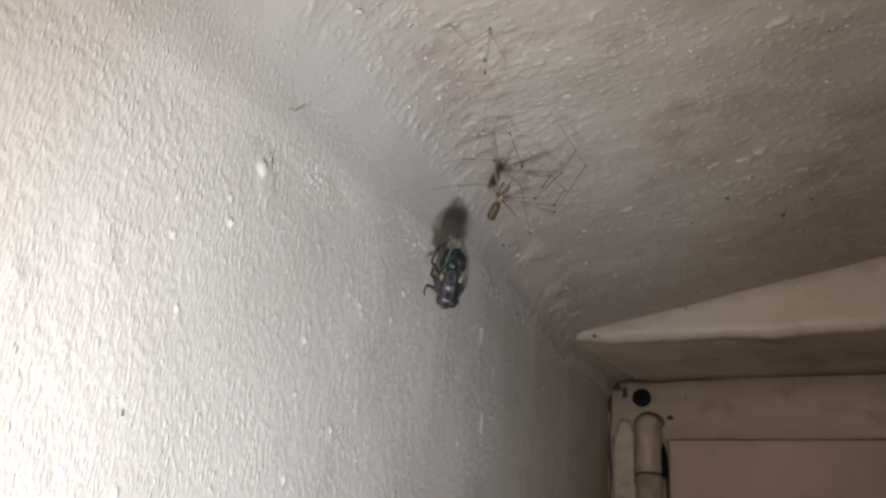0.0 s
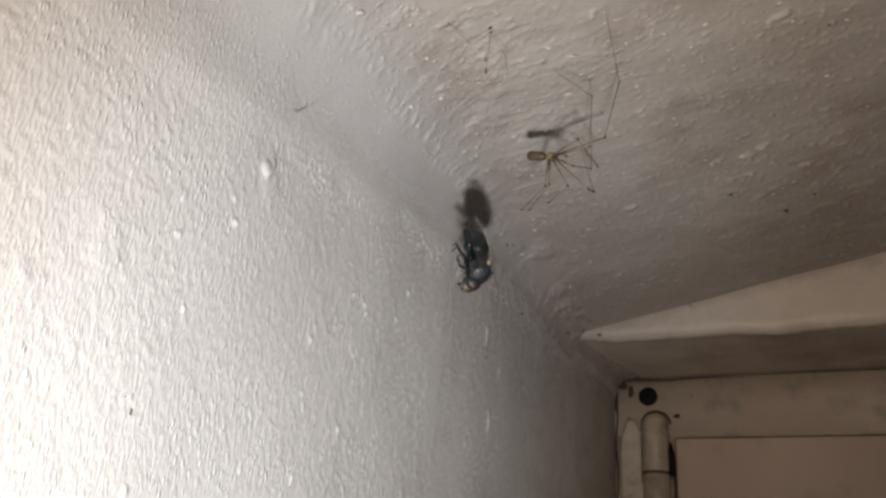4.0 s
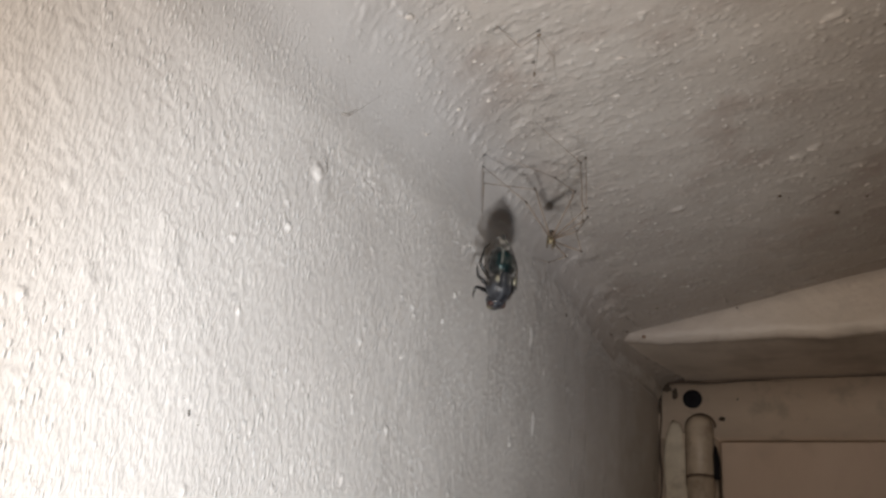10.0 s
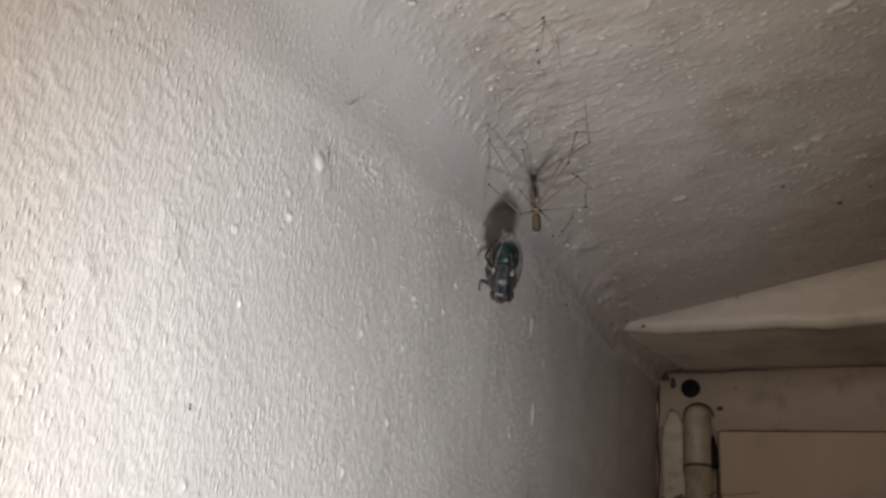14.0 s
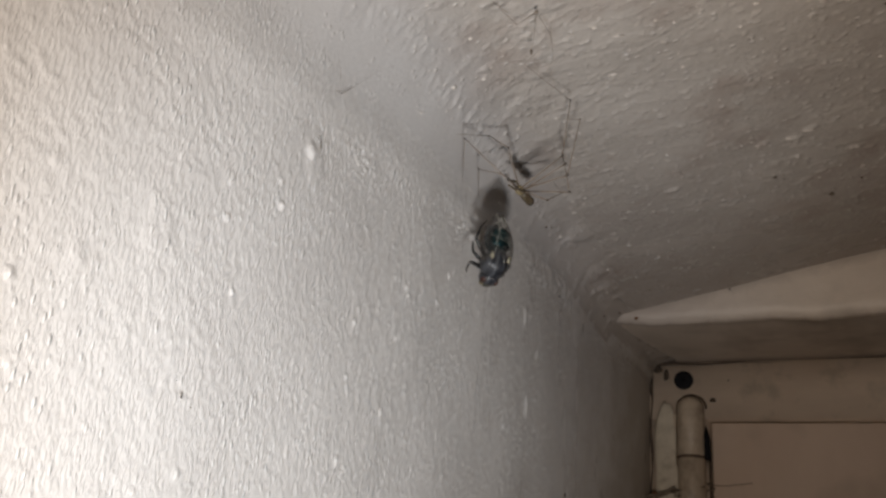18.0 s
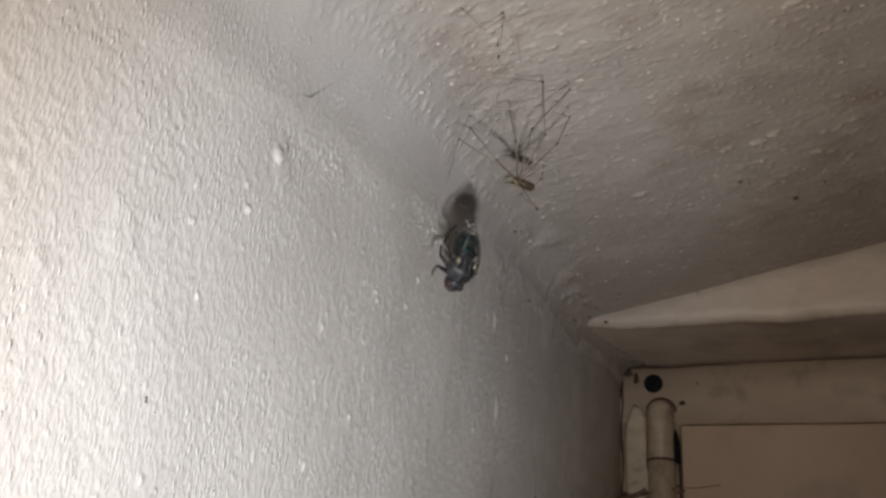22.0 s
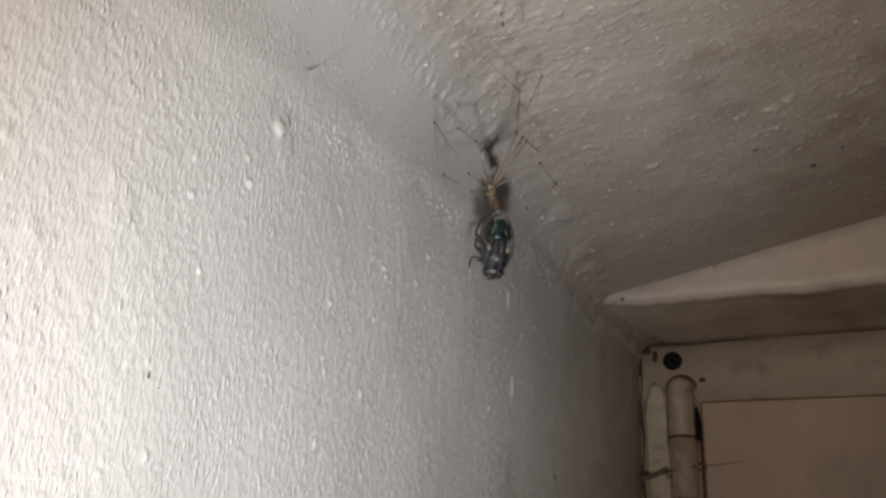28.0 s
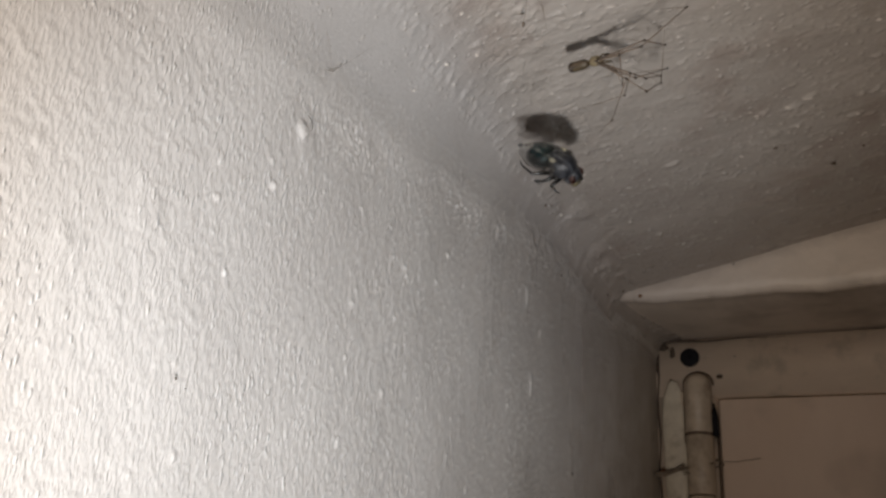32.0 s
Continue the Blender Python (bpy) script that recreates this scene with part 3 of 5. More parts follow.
def build_wall():
    y = np.concatenate([[-1500, -700, -300, -120, -40], steps((0, 30, 3), (30, 140, 0.2), (140, 200, 0.28), (200, 205, 0.5), (205, 262, 0.8)), [270, 300, 360]])
    z = np.concatenate([[-TOP * 1000, -1200, -600, -250, -120, -70], steps((-45, -6, 1.2), (-6, 68, 0.2), (68, 79, 0.28)), [79, 120]])
    Y, Z = np.meshgrid(y, z, indexing="ij")
    foot = cove_foot(Y)
    smooth_zone = np.clip((Z - foot + 2.5 + 3.5 * (field(Y / 7, Z / 7, 5) - 0.5)) / 4, 0, 1)
    cove = sweep_out(Y, Z)
    drift = 0.6 * field(Y / 2, Z / 2, 8)
    peel = (field(Y / 0.5 + drift, Z / 1.1 + drift, 11) - 0.5) * 0.075
    peel += np.maximum(0, field(Y / 2.0 + drift, Z / 2.4, 18) - 0.5) * 0.09
    crumbs = np.maximum(0, field(Y / 0.5, Z / 0.75, 14) - 0.88) * 1.1
    edge = np.exp(-((Z - foot + 2.2 + 2.0 * (field(Y / 6, Z / 6, 25) - 0.5)) / 2.6) ** 2)
    crumbs += np.maximum(0, field(Y / 0.26 + drift, Z / 0.46 + drift, 19) - 0.62) * 1.05 * edge * np.clip(field(Y / 5, Z / 5, 20) * 2.2 - 0.3, 0.15, 1) * np.clip((Y - 57) / 12, 0.12, 1)
    calm = np.clip(1 - (Y - 145) / 90, 0.65, 1) * np.clip((Y - 40) / 40, 0.5, 1)
    peel, crumbs = peel * calm, crumbs * calm
    pebbly = np.clip((84 - Y) / 32, 0, 1)
    peel = peel * (1 - 0.8 * pebbly) + (field(Y / 0.74 + 0.5 * drift, Z / 0.72 + 0.5 * drift, 22) - 0.5) * 0.072 * pebbly + (field(Y / 1.2, Z / 1.1, 24) - 0.5) * 0.05 * pebbly
    wave = wall_wave(Y, Z)
    peel = peel * np.clip(1.15 - (Y - 50) / 150, 0.7, 1.1)
    h = wave + (peel + crumbs) * (1 - 0.86 * smooth_zone) + (field(Y / 4, Z / 5, 17) - 0.5) * 0.08 * smooth_zone
    h += (field(Y / 1.9 + drift, Z / 1.6 + drift, 23) - 0.5) * 0.38 * smooth_zone * np.clip((Y - 128) / 25, 0, 1)
    h += lump(Y, Z, 69.3, 46.6, 0.85, 1.0, 0.5) + lump(Y, Z, 70.9, 44.9, 1.7, 2.4, 0.16)
    h += lump(Y, Z, 50.0, 28.3, 1.9, 3.4, 0.15) + lump(Y, Z, 65.9, 38.0, 0.4, 0.45, 0.35) + lump(Y, Z, 42.7, 22.1, 0.9, 1.6, 0.15)
    h += lump(Y, Z, 143.6, 52.4, 0.3, 2.0, 0.32) + lump(Y, Z, 146.6, 36.2, 0.3, 2.4, 0.32) + lump(Y, Z, 151.5, 47.5, 0.3, 1.2, 0.25)
    h += lump(Y, Z, 84.0, 31.0, 0.4, 0.5, 0.25) + lump(Y, Z, 96.0, 40.0, 0.4, 0.5, 0.25) + lump(Y, Z, 58.0, 33.0, 0.35, 0.4, 0.25)
    rng = np.random.RandomState(21)
    for _ in range(65):
        cy = rng.uniform(32, 190)
        cz = rng.uniform(0, cove_foot(cy) - 2)
        r = rng.uniform(0.14, 0.34)
        near = (np.abs(Y - cy) < 3) & (np.abs(Z - cz) < 4)
        h[near] += lump(Y[near], Z[near], cy, cz, r, r * rng.uniform(1, 2.2), rng.uniform(0.12, 0.28))
    grid = np.stack([(cove + h - 0.35 + 0.3 * smooth_zone) * MM, Y * MM, Z * MM + TOP], -1)
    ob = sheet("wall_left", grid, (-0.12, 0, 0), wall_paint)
    return tagged(ob, "white glossy painted plaster wall with orange-peel roller texture", "wall", kind="structure")


# ---- the sloping ceiling ----
FLECKS = ((49.0, 143.6, 1.0), (52.1, 141.7, 0.8), (44.1, 142.6, 0.7), (49.4, 150.2, 0.5), (45.6, 150.4, 0.5), (59.0, 152.9, 0.8),
          (61.7, 154.4, 0.6), (64.8, 157.8, 0.7), (60.3, 146.4, 0.5), (65.2, 145.2, 0.7), (65.1, 149.2, 0.5), (31.2, 156.9, 0.5),
          (34.4, 152.0, 0.6), (31.8, 129.0, 0.5), (49.5, 136.8, 0.5), (56.5, 107.5, 1.0), (50.2, 160.0, 0.8), (53.2, 158.6, 0.7), (26.5, 149.8, 0.9))


# pale crumbs: place across and along, half length and half width
CRUMBS = ((4.6, 94.3, 0.75, 0.35), (7.9, 97.5, 0.4, 0.25), (9.4, 96.4, 0.35, 0.22), (9.3, 88.6, 0.45, 0.22), (6.5, 73.9, 0.8, 0.6), (24.8, 97.0, 0.4, 0.25), (1.3, 91.4, 0.2, 0.2),
          (7.5, 176.3, 0.35, 0.5), (4.6, 186.4, 0.35, 0.4), (3.0, 154.1, 0.35, 0.3), (14.1, 167.7, 0.5, 0.25), (48.2, 143.1, 0.65, 0.42), (51.5, 142.0, 0.95, 0.28),
          (42.9, 142.8, 0.5, 0.25), (62.9, 126.4, 0.5, 0.3), (55.0, 107.9, 0.6, 0.45), (58.2, 109.5, 0.5, 0.4), (46.3, 104.0, 0.6, 0.25), (35.2, 101.9, 0.3, 0.2),
          (32.9, 100.1, 0.25, 0.2), (27.2, 100.4, 0.9, 0.25), (24.5, 109.0, 0.7, 0.18), (34.6, 112.8, 0.4, 0.2), (49.2, 150.2, 0.4, 0.2), (59.4, 152.7, 0.4, 0.25),
          (64.4, 158.4, 0.4, 0.25), (38.8, 102.0, 0.3, 0.15), (43.8, 107.8, 0.3, 0.15))


def build_ceiling():
    x = np.concatenate([[-60, -20, -4], steps((-0.6, 0.6, 0.05), (0.6, 3, 0.12), (3, 12, 0.2), (12, 84, 0.32), (84, 130, 2)), [180, 300, 600, 1250]])
    y = np.concatenate([[-1560, -700, -250, -80], steps((-10, 62, 3), (62, 203, 0.32), (203, 262, 1.5)), [300, 420]])
    X, Y = np.meshgrid(x, y, indexing="ij")
    crust = np.clip(1.15 - X / 34, 0.1, 1)
    crust *= np.clip(1 - (Y - 105) / 55, 0.3, 1)
    drift = 0.7 * field(X / 4, Y / 4, 33)
    plates = np.clip((field(X / 3.4 + drift, Y / 2.6 + drift, 31) - 0.52) * 12, 0, 1)
    h = (plates * 0.15 + np.maximum(0, field(X / 1.5 + drift, Y / 1.3, 30) - 0.66) * 0.7) * crust
    h += np.maximum(0, field(X / 1.3, Y / 0.9, 32) - 0.62) * 0.09
    h += (field(X / 3.0 + 0.25 * Y, Y / 1.2, 35) - 0.5) * 0.035 * (1.2 - crust)
    h += np.maximum(0, field(X / 0.9, Y / 0.65, 38) - 0.86) * 3.0
    h += (field(X / 14, Y / 12, 36) - 0.5) * 0.5 + (field(X / 40, Y / 34, 37) - 0.5) * 0.8
    at = X / sweep_radius(Y) + 0.16 * (field(X / 4, Y / 7, 40) - 0.5)
    h *= np.clip((at - 0.17) / 0.15, 0.04, 1)
    h += np.exp(-((at - 0.28) / 0.08) ** 2) * np.maximum(0, field(X / 0.7, Y / 0.6, 39) - 0.55) * 0.9
    h += np.maximum(0, field(X / 2.2 + drift, Y / 2.6 + drift, 44) - 0.55) * 0.8 * np.clip((Y - 128) / 22, 0, 1) * np.clip((14 - X) / 8, 0, 1)
    h += corner_drop(X, Y)
    round_ = sweep_radius(Y)
    sweep = np.minimum(np.clip(X, 0.02, None), round_)
    h += round_ - np.sqrt(np.maximum(0, round_ ** 2 - (round_ - sweep) ** 2))
    h += lump(X, Y, 6.3, 157, 2.4, 3.6, 0.7) + lump(X, Y, 12, 108, 2.6, 2.2, 0.5) + lump(X, Y, 4.5, 176, 1.6, 3.0, 0.5) + lump(X, Y, 5.0, 184, 1.5, 2.2, 0.5)
    # grains and short ridges that stand out by the light
    for cx, cy, r in FLECKS:
        near = (np.abs(X - cx) < 6) & (np.abs(Y - cy) < 4)
        h[near] += lump(X[near], Y[near], cx, cy, r * 1.5, r * 0.8, 0.5 * r)
    rng = np.random.RandomState(41)
    for _ in range(150):
        cx, cy = rng.uniform(9, 78), rng.uniform(70, 196)
        r = rng.uniform(0.14, 0.34)
        near = (np.abs(X - cx) < 4) & (np.abs(Y - cy) < 3)
        h[near] += lump(X[near], Y[near], cx, cy, r * rng.uniform(1, 2.4), r, rng.uniform(0.12, 0.34))
    Z = np.where(X < 0.02, 120.0, 73.6 + 0.1966 * X - h + 0.45)
    lean = np.clip(1 - X / 10, 0, 1) ** 2 * (X > 0.02)
    grid = np.stack([(X + (wall_wave(Y, np.minimum(Z, 79)) - 0.14) * lean) * MM, Y * MM, Z * MM + TOP], -1)[:, ::-1]
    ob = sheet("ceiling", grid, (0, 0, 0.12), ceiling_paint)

    def height(cx, cy):
        return float(Z[np.abs(x - cx).argmin(), np.abs(y - cy).argmin()])

    bm = bmesh.new()
    for n, (cx, cy, long, wide) in enumerate(CRUMBS):
        blob(bm, (cx * MM, cy * MM, TOP + height(cx, cy) * MM), long * MM, wide * MM, 0.20 * MM, 0.9, n, 10)
    rng = np.random.RandomState(43)
    for n in range(130):
        cx, cy = rng.uniform(7, 78), rng.uniform(72, 196)
        r = rng.uniform(0.10, 0.26)
        blob(bm, (cx * MM, cy * MM, TOP + height(cx, cy) * MM), r * rng.uniform(1, 2.6) * MM, r * MM, 0.12 * MM, 0.9, n + 90, 6)
    tagged(part("plaster_crumbs", bm, crumb_paint, ob, "pale plaster crumbs"), kind="stuff")
    tagged(ob, "sloping white painted ceiling with lumpy brushed plaster", "ceiling", kind="structure")
    return height


# ---- the wall over the door: front strip, worn arris and soffit ----
def build_lintel():
    x = np.concatenate([[-6], steps((-2, 95, 0.5), (95, 200, 5)), [300, 500, 800]])
    low = 70.4 + 0.9 * (field(x / 13, x * 0, 51) - 0.5) + 0.3 * (field(x / 3.1, x * 0 + 4, 52) - 0.5) + 0.25 * (field(x / 1.1, x * 0 + 9, 57) - 0.5) + 1.1 * np.clip((15 - x) / 15, 0, 1)
    rows = []
    for yy, zz in ((201, 260), (201, 110), (201, 92), (201, 86), (201, 82), (201, 79), (201, 76), (201, 74.8)):
        rows.append(np.stack([x, yy + 0.5 * (field(x / 9, x * 0 + zz / 6, 53) - 0.5), np.full_like(x, zz)], -1))
    for k in range(6):
        a = math.pi / 2 * k / 5
        rows.append(np.stack([x, 201 + 2.6 * (1 - math.cos(a)) + 0.3 * (field(x / 2.2, x * 0 + k, 54) - 0.5),
                              low + 2.6 * (1 - math.sin(a))], -1))
    rows.append(np.stack([x, np.full_like(x, 205.0), low + 0.1], -1))
    rows.append(np.stack([x, np.full_like(x, 207), low + 2.0], -1))
    grid = np.stack(rows, 1) * MM
    grid[..., 2] += TOP
    ob = sheet("wall_over_door", grid[::-1], (0, 0.13, 0.05), lintel_paint)
    return tagged(ob, "cream white plaster lintel with a wavy worn lower edge", "wall", kind="structure")


def build_lining():
    x = np.concatenate([[-6], steps((-2, 95, 0.8), (95, 200, 5)), [300, 500, 800]])
    low = 70.4 + 0.9 * (field(x / 13, x * 0, 51) - 0.5) + 0.3 * (field(x / 3.1, x * 0 + 4, 52) - 0.5) + 0.25 * (field(x / 1.1, x * 0 + 9, 57) - 0.5) + 1.1 * np.clip((15 - x) / 15, 0, 1)
    up = 73.2 + np.clip((26 - x) / 30, 0, 1) * 0.7
    rows = []
    for yy in (203.0, 204.2, 206, 212, 220, 230, 238, 243, 246, 330):
        f = min(1, (yy - 202) / 42)
        rows.append(np.stack([x, np.full_like(x, yy), low * (1 - f) + up * f + 0.05 + 0.3 * (field(x / 8, x * 0 + yy / 7, 55) - 0.5)], -1))
    grid = np.stack(rows, 1) * MM
    grid[..., 2] += TOP
    ob = sheet("soffit", grid[::-1], (0, 0, 0.02), lining_paint_shade)
    return tagged(ob, "dull brown lining under the lintel, its shade painted in", "soffit", kind="structure")


def plain_block(name, x0, x1, y0, y1, z0, z1, material, label, category):
    bm = bmesh.new()
    box(bm, x0, x1, y0, y1, z0, z1)
    return tagged(mesh_object(name, bm, material, False), label, category, kind="structure")


build_wall()
ceiling_height = build_ceiling()
build_lintel()
build_lining()
plain_block("wall_far", 0.80, 1.30, 0.201, 0.36, 0, TOP + 0.35, plain_wall, "plain pale plastered wall beside the door", "wall")
plain_block("wall_right", 1.20, 1.32, -1.50, 0.201, 0, TOP + 0.40, plain_wall, "plain pale plastered side wall", "wall")
plain_block("wall_back", -0.12, 1.32, -1.62, -1.50, 0, TOP + 0.40, plain_wall, "plain pale plastered back wall", "wall")
plain_block("floor", -0.12, 1.32, -1.62, 0.40, -0.10, 0, floor_mat, "brown wooden floor boards", "floor")


# ---- the door, its frame and hinge ----
def build_frame():
    root = tagged(new("door_frame"), "cream painted wooden door frame with grimy corner", "door frame", kind="structure")
    bm = bmesh.new()
    box(bm, -0.004, 0.80, 0.2445, 0.33, TOP + 0.0563, TOP + 0.0725)
    part("head", bm, frame_paint, root)
    bm = bmesh.new()
    box(bm, -0.004, 0.0190, 0.2445, 0.33, 0.0, TOP + 0.0563)
    part("jamb", bm, frame_paint, root)
    bm = bmesh.new()
    box(bm, 0.7705, 0.80, 0.2445, 0.33, 0.0, TOP + 0.0563, 0.0004)
    part("jamb", bm, frame_paint, root)
    bm = bmesh.new()
    box(bm, -0.004, 0.80, 0.335, 0.345, 0.0, TOP + 0.080)
    part("stop_panel", bm, frame_paint, root)
    bm = bmesh.new()
    tube(bm, [(0.0036 + 0.0003 * math.sin(k * 1.7), 0.2443, TOP + 0.022 + 0.0049 * k) for k in range(11)],
         [0.00015 + 0.00025 * abs(math.sin(k * 2.3)) for k in range(11)], 6)
    part("dark_line", bm, dirt_and_shade, root, "dark line in the joint with the wall")
    # dark tapering tube drawn in as the shadow gap under the lining
    bm = bmesh.new()
    tube(bm, [(0.004 + 0.004 * k, 0.2443, TOP + 0.0721 + 0.0002 * math.sin(k * 1.3)) for k in range(11)],
         [0.0005 * (1 - k / 10) ** 1.3 for k in range(11)], 6)
    part("dark_line", bm, dirt_and_shade, root, "dark line drawn for the shadow gap under the lining")
    # a dark screw sunk near the corner
    bm = bmesh.new()
    lathe(bm, [(-0.0006, 0.0027), (0.0001, 0.0027), (0.0003, 0.0024), (0.0003, 0.0003)], 24)
    screw = part("screw", bm, screw_gap_black, root, "black recessed screw head")
    screw.matrix_basis = pose(0.01275, 0.2443, TOP + 0.06735, 0, 0, -90)
    bm = bmesh.new()
    box(bm, -0.0011, 0.0011, -0.0002, 0.0002, -0.0002, 0.0002)
    box(bm, -0.0002, 0.0002, -0.0002, 0.0002, -0.0011, 0.0011)
    part("slot", bm, screw_gap_black, screw).matrix_basis = pose(0.0002, 0, 0, 0, 20, 90)
    return root


def build_door():
    root = tagged(new("door_1"), "closed beige painted door leaf", "door", kind="structure")
    bm = bmesh.new()
    box(bm, 0.0198, 0.769, 0.2450, 0.285, 0.006, TOP + 0.0553, 0.0006)
    part("leaf", bm, door_paint, root)
    return root


def build_hinge():
    root = tagged(new("hinge"), "paint-covered butt hinge with a domed pin", "hinge")
    root.matrix_basis = pose(0.0148, 0.2424, TOP)
    r = 0.0037

    def knuckle(z0, z1, dome):
        bm = bmesh.new()
        prof = [(z0, r * 0.9), (z0 + 0.0003, r)]
        if dome:
            prof += [(z1 - 0.0034 + 0.0034 * math.sin(a), r * math.cos(a)) for a in (0, 0.3, 0.6, 0.9, 1.2, 1.45)]
        else:
            prof += [(z1 - 0.0003, r), (z1, r * 0.9)]
        lathe(bm, prof, 20)
        for v in bm.verts:
            x, y, z = v.co
            k = 1 + 0.05 * noise.noise(Vector((y * 500, z * 500, x * 160)))
            v.co = Vector((y * k, z * k, x))
        bmesh.ops.recalc_face_normals(bm, faces=bm.faces)
        return bm

    part("knuckle", knuckle(0.0452, 0.0620, True), hinge_paint, root, "domed upper knuckle thick with paint")
    part("knuckle", knuckle(0.0290, 0.0447, False), hinge_paint, root)
    part("knuckle", knuckle(0.0124, 0.0286, False), hinge_paint, root)
    part("knuckle", knuckle(-0.0050, 0.0120, False), hinge_paint, root)
    bm = bmesh.new()
    box(bm, -0.0094, -0.0042, 0.0010, 0.0022, -0.005, 0.0575, 0.0006, 3)
    for v in bm.verts:
        v.co.y -= 0.00035 * noise.noise(v.co * 220)
        v.co.x += 0.0004 * noise.noise(v.co * 180)
    part("leaf_plate", bm, hinge_paint, root, "thickly painted hinge leaf")
    # dark tube round the knuckle: dirt, and the shade of its edge painted in
    bm = bmesh.new()
    arc = [(-0.0040, 0.0012, 0.030 + 0.005 * k) for k in range(6)]
    arc += [(0.0040 * math.cos(a), 0.0016, 0.0590 + 0.0038 * math.sin(a)) for a in (math.pi * (1 - k / 14) for k in range(15))]
    tube(bm, arc, [0.0003 + 0.00022 * abs(noise.noise(Vector((k * 0.6, 3, 1)))) for k in range(21)], 6)
    part("dark_line", bm, hinge_dirt_shade, root, "dark line of dirt and painted shade round the knuckle")
    # solid black wedge added as the shade in the gap by the door
    bm = bmesh.new()
    gap = [bm.verts.new((x, y, z)) for y in (-0.0010, 0.0024) for x, z in ((0.0032, 0.0447), (0.0050, 0.0447), (0.0049, 0.0500), (0.0041, 0.0536), (0.0033, 0.0500))]
    for side in (gap[:5], gap[:4:-1]):
        bm.faces.new(side)
    for k in range(5):
        bm.faces.new((gap[k], gap[k + 5], gap[(k + 1) % 5 + 5], gap[(k + 1) % 5]))
    bmesh.ops.recalc_face_normals(bm, faces=bm.faces)
    part("gap_shade", bm, screw_gap_black, root, "black wedge for the shaded gap beside the knuckle")
    # brown filler strip added for the shade lower in the gap
    bm = bmesh.new()
    box(bm, 0.0040, 0.0049, 0.0022, 0.0026, -0.005, 0.0448)
    part("gap_shade", bm, hinge_dirt_shade, root)
    bm = bmesh.new()
    lathe(bm, [(0.0445, 0.0030), (0.0446, 0.00374), (0.0453, 0.00374), (0.0454, 0.0030)], 18)
    for v in bm.verts:
        x, y, z = v.co
        v.co = Vector((y, z, x))
    part("dirt_ring", bm, hinge_dirt_shade, root, "rusty dirt in the joint of two knuckles")
    for k, (zz, h, w) in enumerate(((0.0485, 0.0122, 0.0031), (0.0360, 0.0130, 0.0032), (0.0200, 0.0140, 0.0030))):
        bm = bmesh.new()
        blob(bm, (-0.0070 + 0.0003 * k, 0.0010, zz), w, 0.0008, h, 0.14, k, 20)
        part("paint_run", bm, blob_paint, root, "pale cream paint run")
    return root


build_frame()
build_door()
build_hinge()


# ---- dirt and old cobweb in the corner ----
def speck(x, y, z, r, label, seed, normal="wall", stretch=1.0, material=None):
    bm = bmesh.new()
    flat = r * 0.45
    if normal == "wall":
        blob(bm, (0, 0, 0), flat, r, r * stretch, 0.5, seed, 8)
    elif normal == "ceiling":
        blob(bm, (0, 0, 0), r, r * stretch, flat, 0.5, seed, 8)
    else:
        blob(bm, (0, 0, 0), r, flat, r * stretch, 0.5, seed, 8)
    ob = tagged(mesh_object("dirt_speck", bm, material or grime), label, "dirt speck", group="dirt specks on the plaster")
    ob.matrix_basis = pose(x * MM, y * MM, z * MM + TOP)
    return ob


def ceil_z(x):
    return 73.6 + 0.1966 * x


for n, (y, z, r) in enumerate(((50.4, 52.5, 0.16), (56.6, 15.0, 0.15), (58.0, 14.4, 0.08), (55.6, 16.2, 0.07), (172.0, 24.0, 0.36), (163.5, 63.8, 0.32), (165.0, 61.0, 0.18))):
    speck(0.3, y, z, r * MM, "tiny dark dirt speck on the white wall", n)
for n, (x, y, r, k) in enumerate(((54.7, 168.4, 0.55, 1.3), (60.2, 165.1, 0.3, 2.0), (44.8, 155.8, 0.5, 0.7), (46.4, 157.4, 0.2, 0.7), (2.2, 146.5, 0.38, 1.0), (2.9, 147.6, 0.16, 1.6),
                                  (1.7, 195.2, 0.45, 1.2), (4.6, 199.5, 0.4, 1.0), (13.7, 191.4, 0.3, 0.8), (63.2, 113.2, 0.3, 1.0), (32.0, 88.0, 0.14, 2.4), (42.0, 84.0, 0.12, 1.6))):
    speck(x, y, ceiling_height(x, y), r * MM, "small dark dirt speck on the ceiling", n + 20, "ceiling", k, dirt_and_shade)
speck(20.6, 244.3, 61.4, 0.95 * MM, "dark dirt speck on the door frame", 51, "front", 0.6)
speck(8.4, 201.4, 71.6, 0.55 * MM, "rusty speck in the plaster corner", 52, "front", 0.8, rust)
speck(31.0, 200.8, 77.5, 0.2 * MM, "small brown speck above the door", 53, "front", 1.2)
speck(25.0, 244.4, 67.0, 0.2 * MM, "faint dirt speck on the door frame", 54, "front", 1.4)


def wiggle(a, b, n, sag, seed):
    """Points from a to b (mm) with a little sag and wander, in metres."""
    a, b = Vector(a), Vector(b)
    out = []
    for i in range(n + 1):
        t = i / n
        p = a.lerp(b, t) + Vector((0, 0, -sag * 4 * t * (1 - t)))
        w = Vector((noise.noise(Vector((t * 5, seed, 0))), noise.noise(Vector((t * 5, seed, 7))), noise.noise(Vector((t * 5, seed, 13)))))
        p += w * 0.06 * (b - a).length * (4 * t * (1 - t))
        out.append((p.x * MM, p.y * MM, p.z * MM + TOP))
    return out


